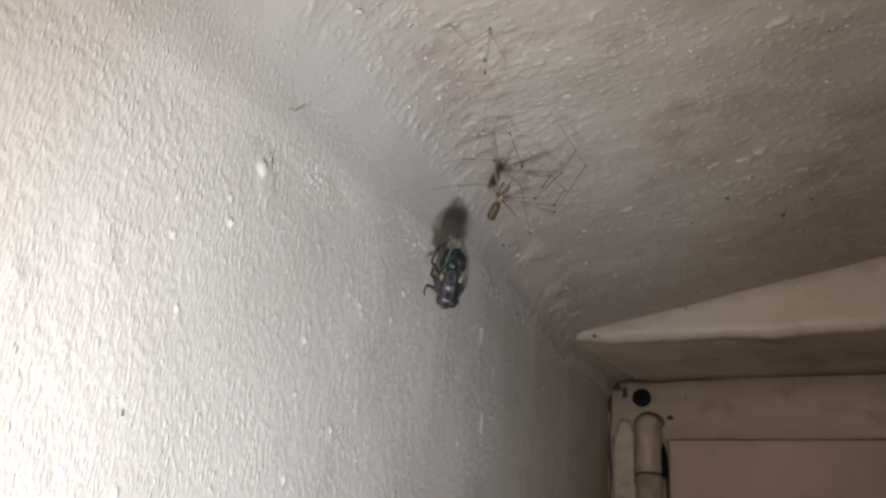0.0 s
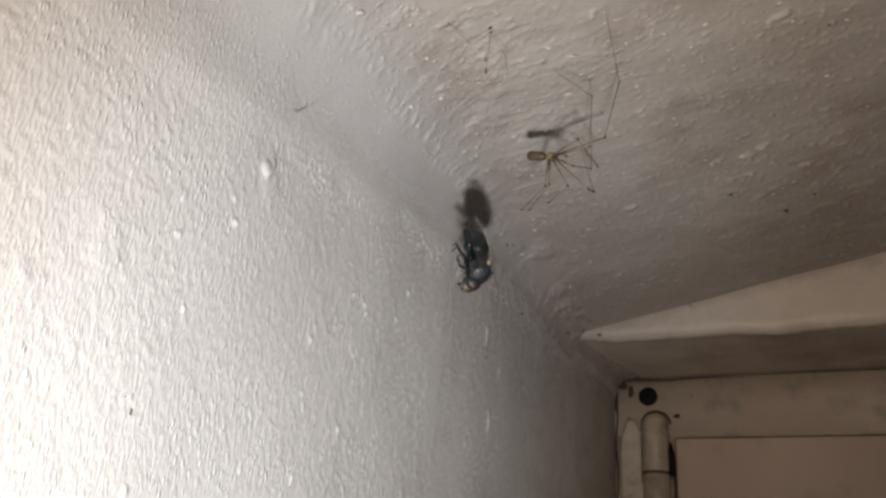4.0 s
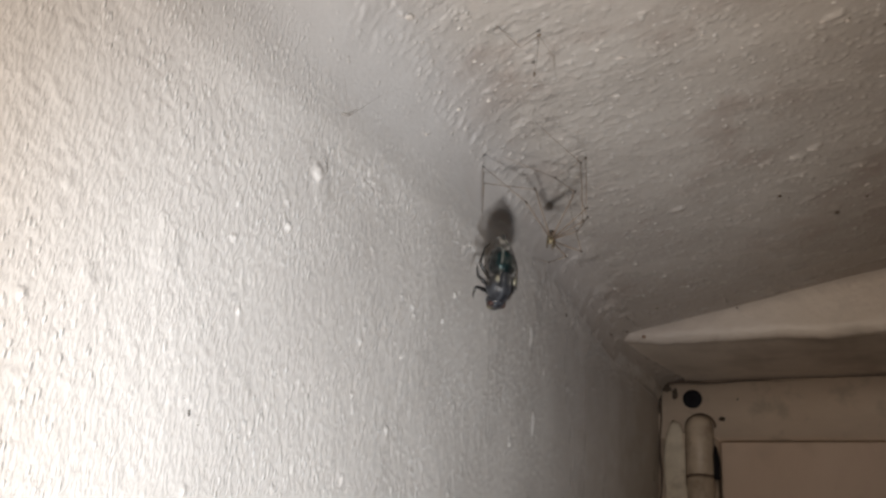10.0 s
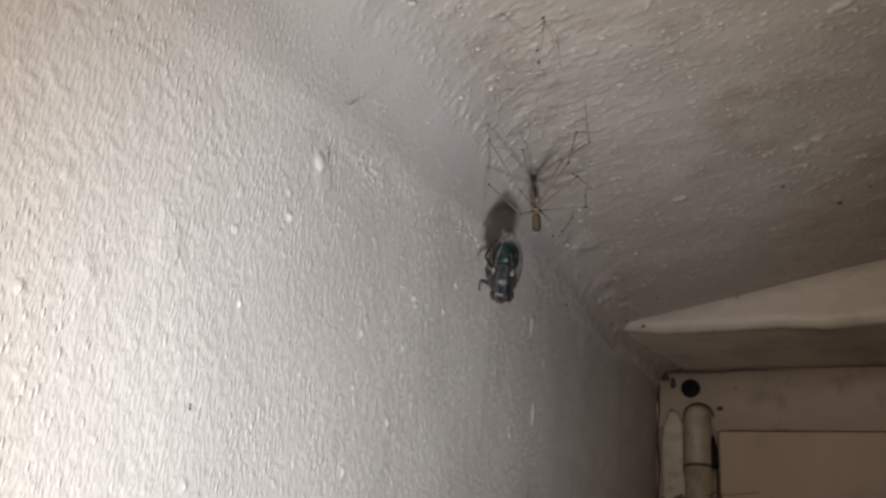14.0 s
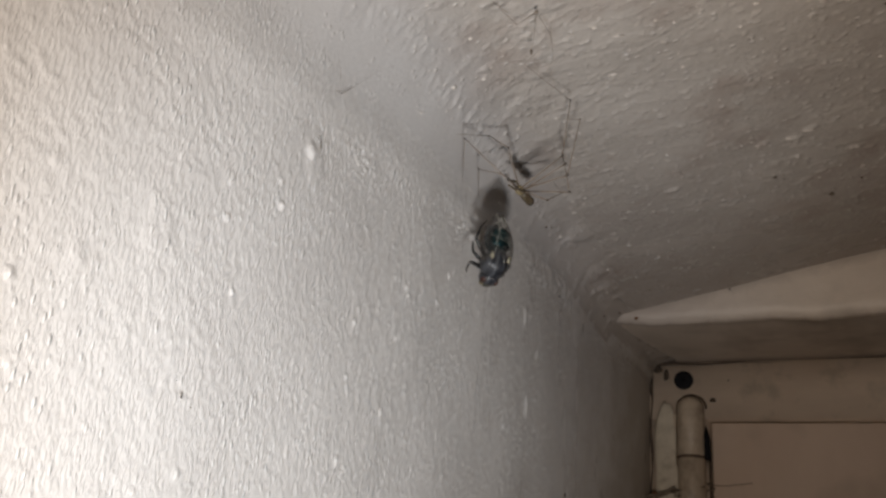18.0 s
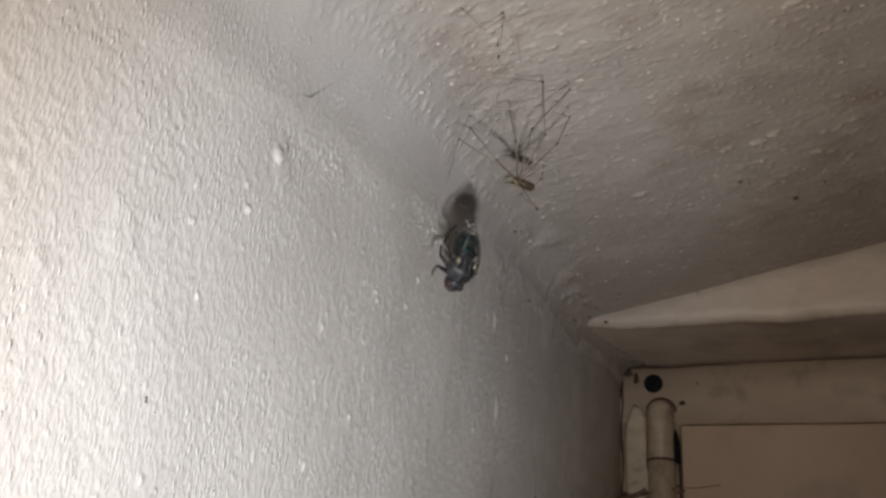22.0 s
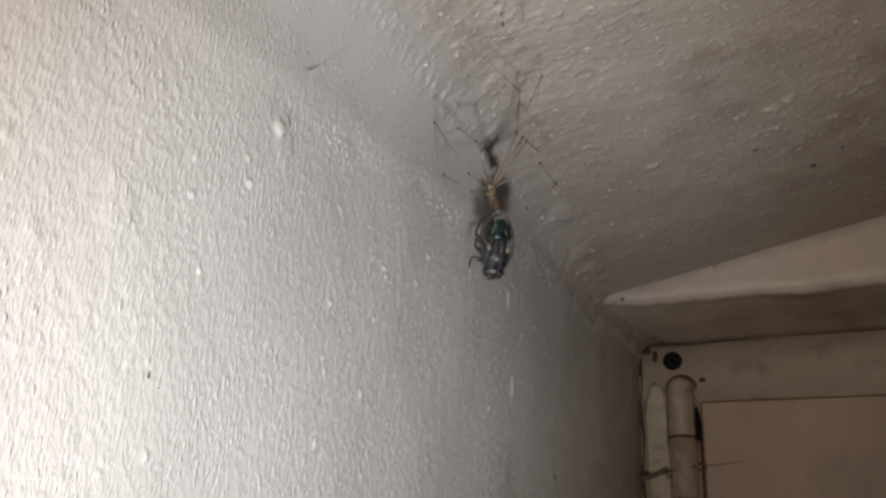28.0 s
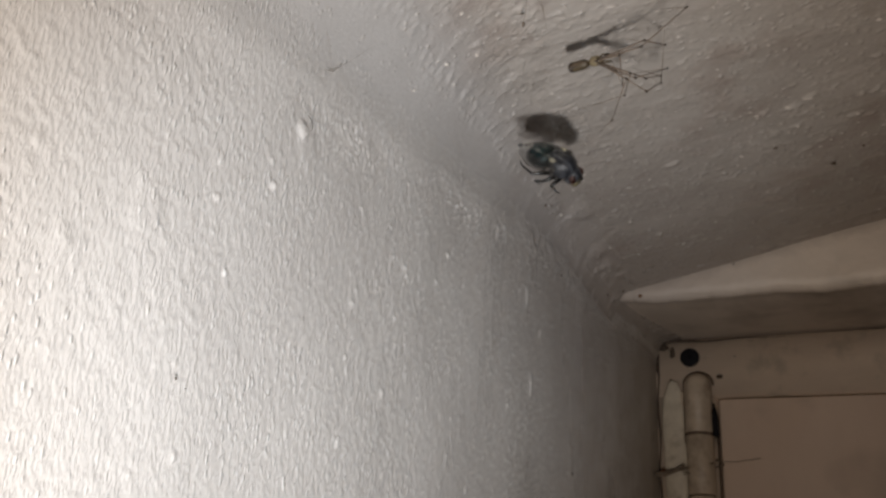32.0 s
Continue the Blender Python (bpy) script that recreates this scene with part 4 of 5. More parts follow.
def build_corner_grime():
    bm = bmesh.new()
    blob(bm, (0.0040, 0.2442, TOP + 0.0712), 0.0022, 0.0008, 0.0012, 0.9, 3, 14)
    blob(bm, (0.0034, 0.2442, TOP + 0.0680), 0.0009, 0.0007, 0.0032, 0.9, 7, 14)
    blob(bm, (0.0058, 0.2443, TOP + 0.0704), 0.0012, 0.0005, 0.0008, 0.6, 4, 12)
    blob(bm, (0.0079, 0.2443, TOP + 0.0689), 0.0008, 0.0004, 0.0014, 0.9, 5, 10)
    ob = mesh_object("corner_grime", bm, grime)
    return tagged(ob, "dark grime caked in the corner of the door frame", "grime")


def build_hinge_cobweb():
    root = tagged(new("hinge_cobweb"), "dusty brown cobweb strung across the hinge", "cobweb")
    ends = (((1.6, 239, 33.6), (19.5, 243.6, 38.4), 0.30), ((3.0, 240, 34.5), (18.5, 240, 37.0), 0.22), ((1.8, 240, 32.6), (11.0, 239, 36.4), 0.26),
            ((10.5, 238.9, 34.0), (20.5, 243.8, 37.2), 0.2), ((19.5, 244, 38.0), (30.0, 244.6, 39.0), 0.08))
    for n, (a, b, r) in enumerate(ends):
        bm = bmesh.new()
        tube(bm, wiggle(a, b, 12, 0.3, n * 3.3), [1.3 * r * MM * (0.7 + 0.6 * abs(noise.noise(Vector((i * 0.7, n, 2))))) for i in range(13)], 6)
        part("strand", bm, dusty_silk, root)
    bm = bmesh.new()
    blob(bm, (0.0022, 0.2395, TOP + 0.0335), 0.0008, 0.0006, 0.0006, 0.5, 9, 10)
    part("dust_clot", bm, rust, root)
    bm = bmesh.new()
    blob(bm, (0.0052, 0.2398, TOP + 0.0350), 0.0007, 0.0005, 0.0005, 0.5, 10, 10)
    part("dust_clot", bm, rust, root)
    return root


def build_web():
    root = tagged(new("spider_web"), "loose tangle of fine white silk threads in the corner", "spider web")
    rng = random.Random(5)
    anchors_wall = [(0.4, 96, 60), (0.3, 110, 52), (0.3, 118, 44), (0.5, 104, 66), (0.3, 135, 50)]
    anchors_ceil = [(14, 118), (24, 108), (30, 126), (10, 134), (38, 116), (20, 92), (34, 98)]
    hub = (12, 102, 50)
    for n, (x, y, z) in enumerate(anchors_wall):
        bm = bmesh.new()
        tube(bm, wiggle((x, y, z), (hub[0] + rng.uniform(-2, 3), hub[1] + rng.uniform(-4, 4), hub[2] + rng.uniform(-8, 6)), 8, 0.4, n), 0.007 * MM, 4)
        part("thread", bm, silk, root)
    for n, (x, y) in enumerate(anchors_ceil):
        bm = bmesh.new()
        tube(bm, wiggle((x, y, ceil_z(x)), (hub[0] + rng.uniform(-2, 6), hub[1] + rng.uniform(-5, 5), hub[2] + rng.uniform(0, 10)), 8, 0.4, n + 9), 0.007 * MM, 4)
        part("thread", bm, silk, root)
    for n, (a, b) in enumerate((((17.5, 104, 56.5), (20.5, 105.5, 56.6), ), ((24.0, 108, 64.5), (27.5, 109.6, 65.2)))):
        bm = bmesh.new()
        tube(bm, wiggle(a, b, 6, 0.1, n + 30), 0.022 * MM, 5)
        part("thread", bm, silk, root, "bright glinting silk thread")
    return root


def build_wall_strand():
    root = tagged(new("stray_cobweb"), "grey dusty cobweb strand stuck along the wall", "cobweb")
    bm = bmesh.new()
    tube(bm, [(0.0006, 0.0708, TOP + 0.0556), (0.0007, 0.0724, TOP + 0.0562), (0.0009, 0.0745, TOP + 0.0586), (0.0016, 0.0790, TOP + 0.0640),
              (0.0028, 0.0835, TOP + 0.0680), (0.0040, 0.0866, TOP + 0.0697)], [0.000006, 0.00006, 0.000014, 0.000004, 0.000004, 0.000018], 6)
    part("strand", bm, dusty_silk, root)
    bm = bmesh.new()
    tube(bm, [(0.0007, 0.0722, TOP + 0.0562), (0.0007, 0.0712, TOP + 0.0590), (0.0008, 0.0700, TOP + 0.0606)], 0.000008, 5)
    part("strand", bm, dusty_silk, root)
    return root


def build_hair():
    bm = bmesh.new()
    tube(bm, [(0.0008, 0.0688, TOP + 0.0481), (0.0009, 0.0695, TOP + 0.0478), (0.0009, 0.0699, TOP + 0.0471), (0.0008, 0.0698, TOP + 0.0465)],
         [0.00003, 0.00005, 0.00005, 0.00003], 5)
    return tagged(mesh_object("hair", bm, grime), "short curled dark hair stuck beside a paint lump", "hair")


build_hair()
build_corner_grime()
build_hinge_cobweb()
build_web()
build_wall_strand()


# ---- the shed skin that hangs from the ceiling ----
def build_husk():
    root = tagged(new("spider_husk"), "shrivelled dead spider skin hanging by a bent leg under the ceiling", "spider husk")
    root.matrix_basis = pose(0.0197, 0.0865, TOP + 0.0747)

    def leg(points, r):
        bm = bmesh.new()
        tube(bm, [(x * MM, y * MM, zz * MM) for x, y, zz in points], [q * 0.75 for q in r], 5)
        part("leg", bm, husk_skin, root)

    bm = bmesh.new()
    blob(bm, (0, 0, 0), 0.0003, 0.00025, 0.0002, 0.5, 2, 10)
    part("body", bm, husk_skin, root)
    leg([(0, 0, 0), (-2.5, -0.2, -1.7), (-6.2, -2.1, 2.2)], [0.00009, 0.00007, 0.00004])
    leg([(0, 0, 0), (1.5, 2.0, -2.6), (1.6, 3.3, -5.4), (0.5, 3.8, -7.2)], [0.00004, 0.00004, 0.00003, 0.00002])
    leg([(0, 0, 0), (-0.5, 1.1, -2.8), (-1.1, 1.9, -4.9)], [0.00005, 0.00004, 0.00004])
    bm = bmesh.new()
    blob(bm, tuple(c * MM for c in (-1.1, 1.9, -4.9)), 0.00020, 0.00020, 0.0005, 0.4, 6, 8)
    part("abdomen", bm, husk_skin, root)
    return root


build_husk()


# ---- the fly ----
def ruffle(bm, much):
    """Shrunken, uneven skin."""
    for v in bm.verts:
        k = 1 + much * noise.noise(v.co * 1400) + much * noise.noise(v.co * 3100)
        v.co.y *= k
        v.co.z *= k


def body_of_rings(bm, rings, turns=20):
    """A rounded body through rings of (x, z, half width, half height, slant): slant leans the ring's plane in degrees."""
    made = []
    for x, z, wide, high, slant in rings:
        c, s = math.cos(radians(slant)), math.sin(radians(slant))
        made.append([bm.verts.new(((x + high * math.sin(a) * s) * MM, wide * math.cos(a) * MM, (z + high * math.sin(a) * c) * MM))
                     for a in (2 * math.pi * k / turns for k in range(turns))])
    for a, b in zip(made, made[1:]):
        for k in range(turns):
            bm.faces.new((a[k], a[(k + 1) % turns], b[(k + 1) % turns], b[k]))
    bm.faces.new(made[0][::-1])
    bm.faces.new(made[-1])
    bmesh.ops.recalc_face_normals(bm, faces=bm.faces)


def abdomen_spine(u):
    """The abdomen curls down under the body: its middle line and slant, 0 at the waist and 1 at the tip."""
    a = radians(54) * u
    r = 5.0
    return -0.7 - r * math.sin(a), -r * (1 - math.cos(a)), -54 * u


def wing_point(s, t, w):
    """A wing, mm: t from root to tip, w from the inner edge to the outer one; the pair is folded like a steep roof and droops behind."""
    inner = Vector((0.5 - 7.2 * t, s * (0.55 - 0.85 * t), 1.55 - 0.1 * t - 1.9 * t * t + 0.06 * s))
    bow = math.sin(math.pi * min(1, 0.06 + 0.94 * t)) ** 0.75
    outer = Vector((1.0 - 7.6 * t - 0.2 * bow, s * (1.75 + 1.3 * bow - 1.75 * t), 1.15 - 1.5 * bow - 2.3 * t * t))
    p = inner.lerp(outer, w)
    p += Vector((0, s * 0.75, 0.55)) * (bow * 4 * w * (1 - w) * 0.8)
    p.z += 0.10 * math.sin(8 * w + 5 * t) * bow
    return p * MM


def build_fly():
    root = tagged(new("fly"), "dead metallic blue-black blowfly with red-brown eyes hanging in silk", "fly")
    bm = bmesh.new()
    body_of_rings(bm, [(2.75, -0.35, 0.5, 0.5, 14), (2.5, -0.3, 1.1, 1.05, 12), (2.0, -0.15, 1.6, 1.5, 9), (1.3, 0, 1.95, 1.75, 4), (0.6, 0.05, 2.05, 1.85, 0),
                       (0.5, 0.05, 1.98, 1.80, 0), (-0.2, 0.05, 1.85, 1.75, -4), (-0.35, 0.10, 1.6, 1.6, -8), (-0.9, 0.2, 1.1, 1.25, -10), (-1.25, 0.3, 0.5, 0.8, -12)])
    ruffle(bm, 0.07)
    part("thorax", bm, fly_thorax, root, "dark grey-blue thorax with pale stripes")
    bm = bmesh.new()
    rings = []
    for k, (u, r) in enumerate(((0.0, 0.8), (0.08, 1.45), (0.2, 1.85), (0.33, 1.95), (0.345, 1.87), (0.5, 1.92), (0.60, 1.76), (0.615, 1.68), (0.75, 1.34), (0.84, 1.02), (0.855, 0.95),
                                (0.95, 0.5), (1.0, 0.12))):
        x, z, slant = abdomen_spine(u)
        rings.append((x, z, r * 0.97, r * 0.88, slant))
    body_of_rings(bm, rings)
    ruffle(bm, 0.05)
    part("abdomen", bm, fly_abdomen, root, "shiny metallic blue-green abdomen")
    bm = bmesh.new()
    blob(bm, (0.00270, 0, -0.00075), 0.00105, 0.00142, 0.00130, 0.18, 1, 18)
    head = part("head", bm, fly_thorax, root)
    bm = bmesh.new()
    blob(bm, (0.00300, 0, -0.00138), 0.00088, 0.00105, 0.00082, 0.25, 4, 14)
    part("face", bm, fly_face, head, "mottled yellow-brown face")
    for s in (1, -1):
        bm = bmesh.new()
        blob(bm, (0.00306, s * 0.00094, -0.00058), 0.00054, 0.00044, 0.00078, 0.08, 1, 16)
        part("eye", bm, fly_eye, head, "large red-brown compound eye")
    bm = bmesh.new()
    tube(bm, [(0.0030, 0, -0.0018), (0.0028, 0, -0.0024), (0.0030, 0, -0.0026)], [0.0003, 0.00024, 0.0003], 8)
    part("proboscis", bm, fly_leg, head)
    for s in (1, -1):
        bm = bmesh.new()
        tube(bm, [(0.0036, s * 0.0002, -0.0007), (0.0039, s * 0.0003, -0.0011), (0.0037, s * 0.0003, -0.0015)], 0.00010, 6)
        part("antenna", bm, fly_leg, head)
        bm = bmesh.new()
        blob(bm, (-0.0001, s * 0.00128, 0.00142), 0.00048, 0.00027, 0.00030, 0.7, 3 + s, 12)
        part("calypter", bm, calypter, root, "cream-white scale at the wing base")

    for s in (1, -1):
        n, m = 20, 8
        bm = bmesh.new()
        top = [[bm.verts.new(wing_point(s, i / n, j / m)) for j in range(m + 1)] for i in range(n + 1)]
        low = [[bm.verts.new(wing_point(s, i / n, j / m) - Vector((0, s * 0.00001, 0.00002))) for j in range(m + 1)] for i in range(n + 1)]
        for i in range(n):
            for j in range(m):
                bm.faces.new((top[i][j], top[i + 1][j], top[i + 1][j + 1], top[i][j + 1]))
                bm.faces.new((low[i][j], low[i][j + 1], low[i + 1][j + 1], low[i + 1][j]))
        wing = part("wing", bm, wing_mat, root, "smoky translucent wing")
        for w, reach_to, r in ((1.0, 20, 0.00006), (0.8, 18, 0.00004), (0.55, 17, 0.00003), (0.3, 15, 0.00003)):
            bm = bmesh.new()
            pts = [wing_point(s, i / n, w - 0.12 * (i / n) * (w < 1)) for i in range(0, reach_to, 2)]
            tube(bm, pts, [r * (1 - 0.05 * i) for i in range(len(pts))], 5)
            part("vein", bm, vein_mat, wing)

    # legs: those of one side stand off the body, the others are tucked in
    plan = (((1.5, 1.0, -1.2), (2.7, 1.7, -1.7), (3.5, 1.2, -2.0), (3.2, 0.7, -2.3)),
            ((1.5, -1.2, -1.2), (1.1, -3.0, -1.3), (2.2, -3.15, -1.7), (2.6, -2.9, -1.9)),
            ((0.6, 1.0, -1.5), (0.2, 1.7, -2.5), (-0.9, 1.3, -2.9), (-1.3, 0.9, -2.6)),
            ((0.6, -1.2, -1.4), (-0.5, -2.6, -1.9), (-1.9, -2.4, -2.9), (-1.3, -1.9, -3.6)),
            ((-0.3, 0.9, -1.4), (-1.8, 1.5, -2.5), (-3.0, 1.1, -3.1), (-2.5, 0.7, -3.6)),
            ((-0.3, -1.0, -1.4), (-2.2, -2.9, -1.2), (-4.3, -2.2, -1.6), (-5.2, -1.4, -1.8)))
    for n, leg in enumerate(plan):
        bm = bmesh.new()
        a, b, c, d = (Vector(p) * MM for p in leg)
        tube(bm, [a, a.lerp(b, 0.5), a.lerp(b, 0.95), b.lerp(c, 0.08), b.lerp(c, 0.5), c, c.lerp(d, 0.5), d],
             [0.00026, 0.00030, 0.00021, 0.00019, 0.00017, 0.00012, 0.00010, 0.00007], 7)
        part("leg", bm, fly_leg, root)
    # stiff bristles
    bm = bmesh.new()
    rng = random.Random(3)
    for _ in range(420):
        a, b = rng.uniform(0, 2 * math.pi), rng.uniform(-3.4, 2.4)
        out = Vector((0, math.cos(a), math.sin(a)))
        if b > -0.8:
            p = Vector((b, 0, 0)) + out * (2.0 - 0.12 * abs(b - 0.5) ** 2)
        else:
            u = (-b - 0.8) / 2.8
            x, z, _slant = abdomen_spine(u)
            p = Vector((x, 0, z)) + out * 1.75 * (1 - u * u * 0.7)
        p = p * MM
        tube(bm, [p, p + out * rng.uniform(0.0002, 0.0006) + Vector((-0.0004, 0, 0))], [0.000025, 0.00001], 3)
    tagged(part("bristles", bm, fly_leg, root), kind="stuff")
    # wraps of silk
    for k, x in enumerate((-0.0030, -0.0012)):
        bm = bmesh.new()
        pts = []
        for i in range(17):
            a = math.pi * (-0.2 + 1.5 * i / 16)
            pts.append((x + 0.0006 * math.sin(a * 1.3 + k), 0.0026 * math.cos(a), 0.0022 * math.sin(a) - 0.0006 - 0.0004 * k))
        tube(bm, pts, 0.000007, 4)
        part("silk_wrap", bm, silk, root)
    # silk drawn lengthwise over the back, with bright clots
    rng = random.Random(12)
    for k in range(7):
        bm = bmesh.new()
        pts, radii = [], []
        y0, x0, x1 = rng.uniform(-1.7, 1.7), rng.uniform(-0.5, 1.6), rng.uniform(-5.4, -2.6)
        for i in range(13):
            u = i / 12
            x = x0 + (x1 - x0) * u
            y = y0 * (1 - 0.5 * u) + 0.25 * noise.noise(Vector((u * 4, k * 3.7, 0)))
            back = 2.0 - 0.20 * y * y - (0.05 * (x - 0.5) ** 2)
            pts.append((x * MM, y * MM, (back + 0.12 * noise.noise(Vector((u * 5, k, 4)))) * MM))
            radii.append((0.006 + 0.040 * max(0, noise.noise(Vector((u * 6, k * 1.3, 8))))) * MM)
        tube(bm, pts, radii, 4)
        part("silk_wrap", bm, silk, root)
    # a loose tuft of silk over the wing tips
    rng = random.Random(8)
    for k in range(6):
        bm = bmesh.new()
        p = Vector((-4.6 - 0.22 * k, rng.uniform(-0.6, 0.6), 0.75 - 0.25 * k)) * MM
        pts = [p + Vector((0.0005 * math.sin(i * 1.1 + k), 0.00028 * (i - 2.5), 0.00025 * math.sin(i * 0.7))) for i in range(6)]
        tube(bm, pts, 0.000028, 4)
        part("silk_tuft", bm, silk, root, "bright tuft of silk")
    return root


# ---- the long-legged spider ----
SEGMENTS = (8.0, 8.6, 9.6)  # thigh, shin and foot of a leg, mm


def build_spider():
    root = tagged(new("spider"), "slender brown long-legged cellar spider hanging in its web", "spider")
    bm = bmesh.new()
    lathe(bm, [(0.0011, 0.0002), (0.0009, 0.0005), (0.0004, 0.00072), (-0.0002, 0.00074), (-0.0006, 0.0005), (-0.00075, 0.0002)], 14, 1.0, 0.78)
    shell = part("carapace", bm, spider_pale, root, "pale yellowish head shield")
    bm = bmesh.new()
    blob(bm, (0.0006, 0, 0.00038), 0.00022, 0.00028, 0.00016, 0.2, 1, 10)
    part("eye_cluster", bm, spider_joint, shell)
    bm = bmesh.new()
    blob(bm, (-0.0001, 0, 0.00044), 0.00045, 0.00014, 0.00008, 0.3, 2, 10)
    part("dark_mark", bm, spider_dark, shell)
    bm = bmesh.new()
    lathe(bm, [(-0.0007, 0.00018), (-0.0009, 0.00042), (-0.0013, 0.00064), (-0.0019, 0.00068), (-0.0026, 0.00068), (-0.0031, 0.00066),
               (-0.0035, 0.00056), (-0.0036, 0.00020)], 14, 1.0, 1.0)
    bmesh.ops.recalc_face_normals(bm, faces=bm.faces)
    abdomen = part("abdomen", bm, spider_shell, root, "long cylindrical grey-brown abdomen")
    bm = bmesh.new()
    lathe(bm, [(-0.0029, 0.00069), (-0.0033, 0.00066), (-0.00355, 0.00056), (-0.00375, 0.00018)], 14)
    bmesh.ops.recalc_face_normals(bm, faces=bm.faces)
    part("spinnerets", bm, spider_joint, abdomen, "dark abdomen tip")
    bm = bmesh.new()
    for k in range(4):
        blob(bm, (-0.0012 - 0.0005 * k, 0, 0.00062), 0.00022, 0.00030, 0.00010, 0.4, k, 8)
    part("dark_mark", bm, spider_dark, abdomen)
    for s in (1, -1):
        bm = bmesh.new()
        tube(bm, [(0.0007, s * 0.0003, 0), (0.0013, s * 0.0005, 0.0002), (0.0019, s * 0.0005, -0.0002), (0.0022, s * 0.0004, -0.0007)],
             [0.00013, 0.00014, 0.00019, 0.00010], 7)
        part("palp", bm, spider_shell, root)
    limbs = []
    for _ in range(8):
        limb = []
        for name, length, thick in zip(("thigh", "shin", "foot"), SEGMENTS, ((0.14, 0.11, 0.085), (0.08, 0.07, 0.06), (0.055, 0.045, 0.022))):
            bm = bmesh.new()
            tube(bm, [(0, 0, 0), (length * 0.45 * MM, 0, 0), (length * 0.985 * MM, 0, 0)], [r * MM for r in thick], 7)
            for face in bm.faces:
                face.material_index = 0
            pale = len(bm.faces)
            if name != "foot":
                blob(bm, (length * MM, 0, 0), 0.00030 if name == "thigh" else 0.00016, 0.00016, 0.00016, 0.1, 1, 8)
            bm.faces.ensure_lookup_table()
            for face in bm.faces[pale:]:
                face.material_index = 1
            limb.append(part(name, bm, spider_leg, root))
            limb[-1].data.materials.append(spider_joint)
        limbs.append(limb)
    return root, limbs


fly = build_fly()
spider, limbs = build_spider()


# ---- what moves ----
RIGHT, UP, AHEAD = Vector((0.9108, 0.4032, 0.0882)), Vector((0.0870, -0.3965, 0.9139)), Vector((-0.4035, 0.8247, 0.3963))


def clear_of_plaster(p):
    return p.z < TOP + (72.0 + 0.1966 * p.x / MM) * MM and p.x > 0.0012


def leg_ways(hip, leg):
    """The three ways of a leg, from the run of its knee, ankle and tip sideways and up from the body (mm); what is left of each
    length goes in depth, away from the eye where there is room before the plaster."""
    ways, at, gone = [], hip.copy(), Vector((0, 0))
    for length, x, y, wish in zip(SEGMENTS, leg[0::2], leg[1::2], (-1.5, 1.0, 3.0)):
        run = Vector((x, y)) - gone
        if run.length > 0.985 * length:
            run *= 0.985 * length / run.length
        deep = math.sqrt(length * length - run.length_squared)
        ends = []
        for sign in (1, -1):
            way = (RIGHT * run.x + UP * run.y + AHEAD * (sign * deep)) * MM
            off = abs((at + way - hip).dot(AHEAD) / MM - wish) + (0 if clear_of_plaster(at + way) else 50)
            ends.append((off, sign, way))
        way = min(ends, key=lambda e: e[:2])[2]
        ways.append(way.normalized())
        at, gone = at + way, gone + run
    return ways


def stance(t, body, *legs):
    """The spider's pose at a time, and the ways of its eight legs."""
    hip = body.translation
    return t, body, [leg_ways(hip, leg) for leg in legs]


def between(a, b, k):
    """A pose between two poses."""
    (pa, qa, _), (pb, qb, _) = a.decompose(), b.decompose()
    return Matrix.LocRotScale(pa.lerp(pb, k), qa.slerp(qb, k), None)


def crawl(keys):
    """Steps of a quarter second from stance to stance: the body's rows, and the rows of each limb in the body's space."""
    steps_of = []
    for (t0, b0, w0), (t1, b1, w1) in zip(keys, keys[1:]):
        n = max(1, round((t1 - t0) / 0.25))
        for i in range(n):
            k = i / n
            steps_of.append((t0 + (t1 - t0) * k, between(b0, b1, k), [[u.slerp(v, k, u) for u, v in zip(p, q)] for p, q in zip(w0, w1)]))
    steps_of.append(keys[-1])
    body_rows = [(t, m) for t, m, _ in steps_of]
    limb_rows = [[[], [], []] for _ in range(8)]
    turns = [[None] * 3 for _ in range(8)]
    for t, m, ways in steps_of:
        back = m.inverted()
        for n in range(8):
            at = m @ Vector((0.0003 - 0.0002 * (n % 4), 0, 0))
            for j, way in enumerate(ways[n]):
                local = (back.to_3x3() @ way).normalized()
                last = turns[n][j]
                if last is None:
                    q = Vector((1, 0, 0)).rotation_difference(local)
                else:
                    q = (last @ Vector((1, 0, 0))).rotation_difference(local) @ last
                turns[n][j] = q
                limb_rows[n][j].append((t, Matrix.Translation(back @ at) @ q.to_matrix().to_4x4()))
                at = at + way * (SEGMENTS[j] * MM)
    return body_rows, limb_rows


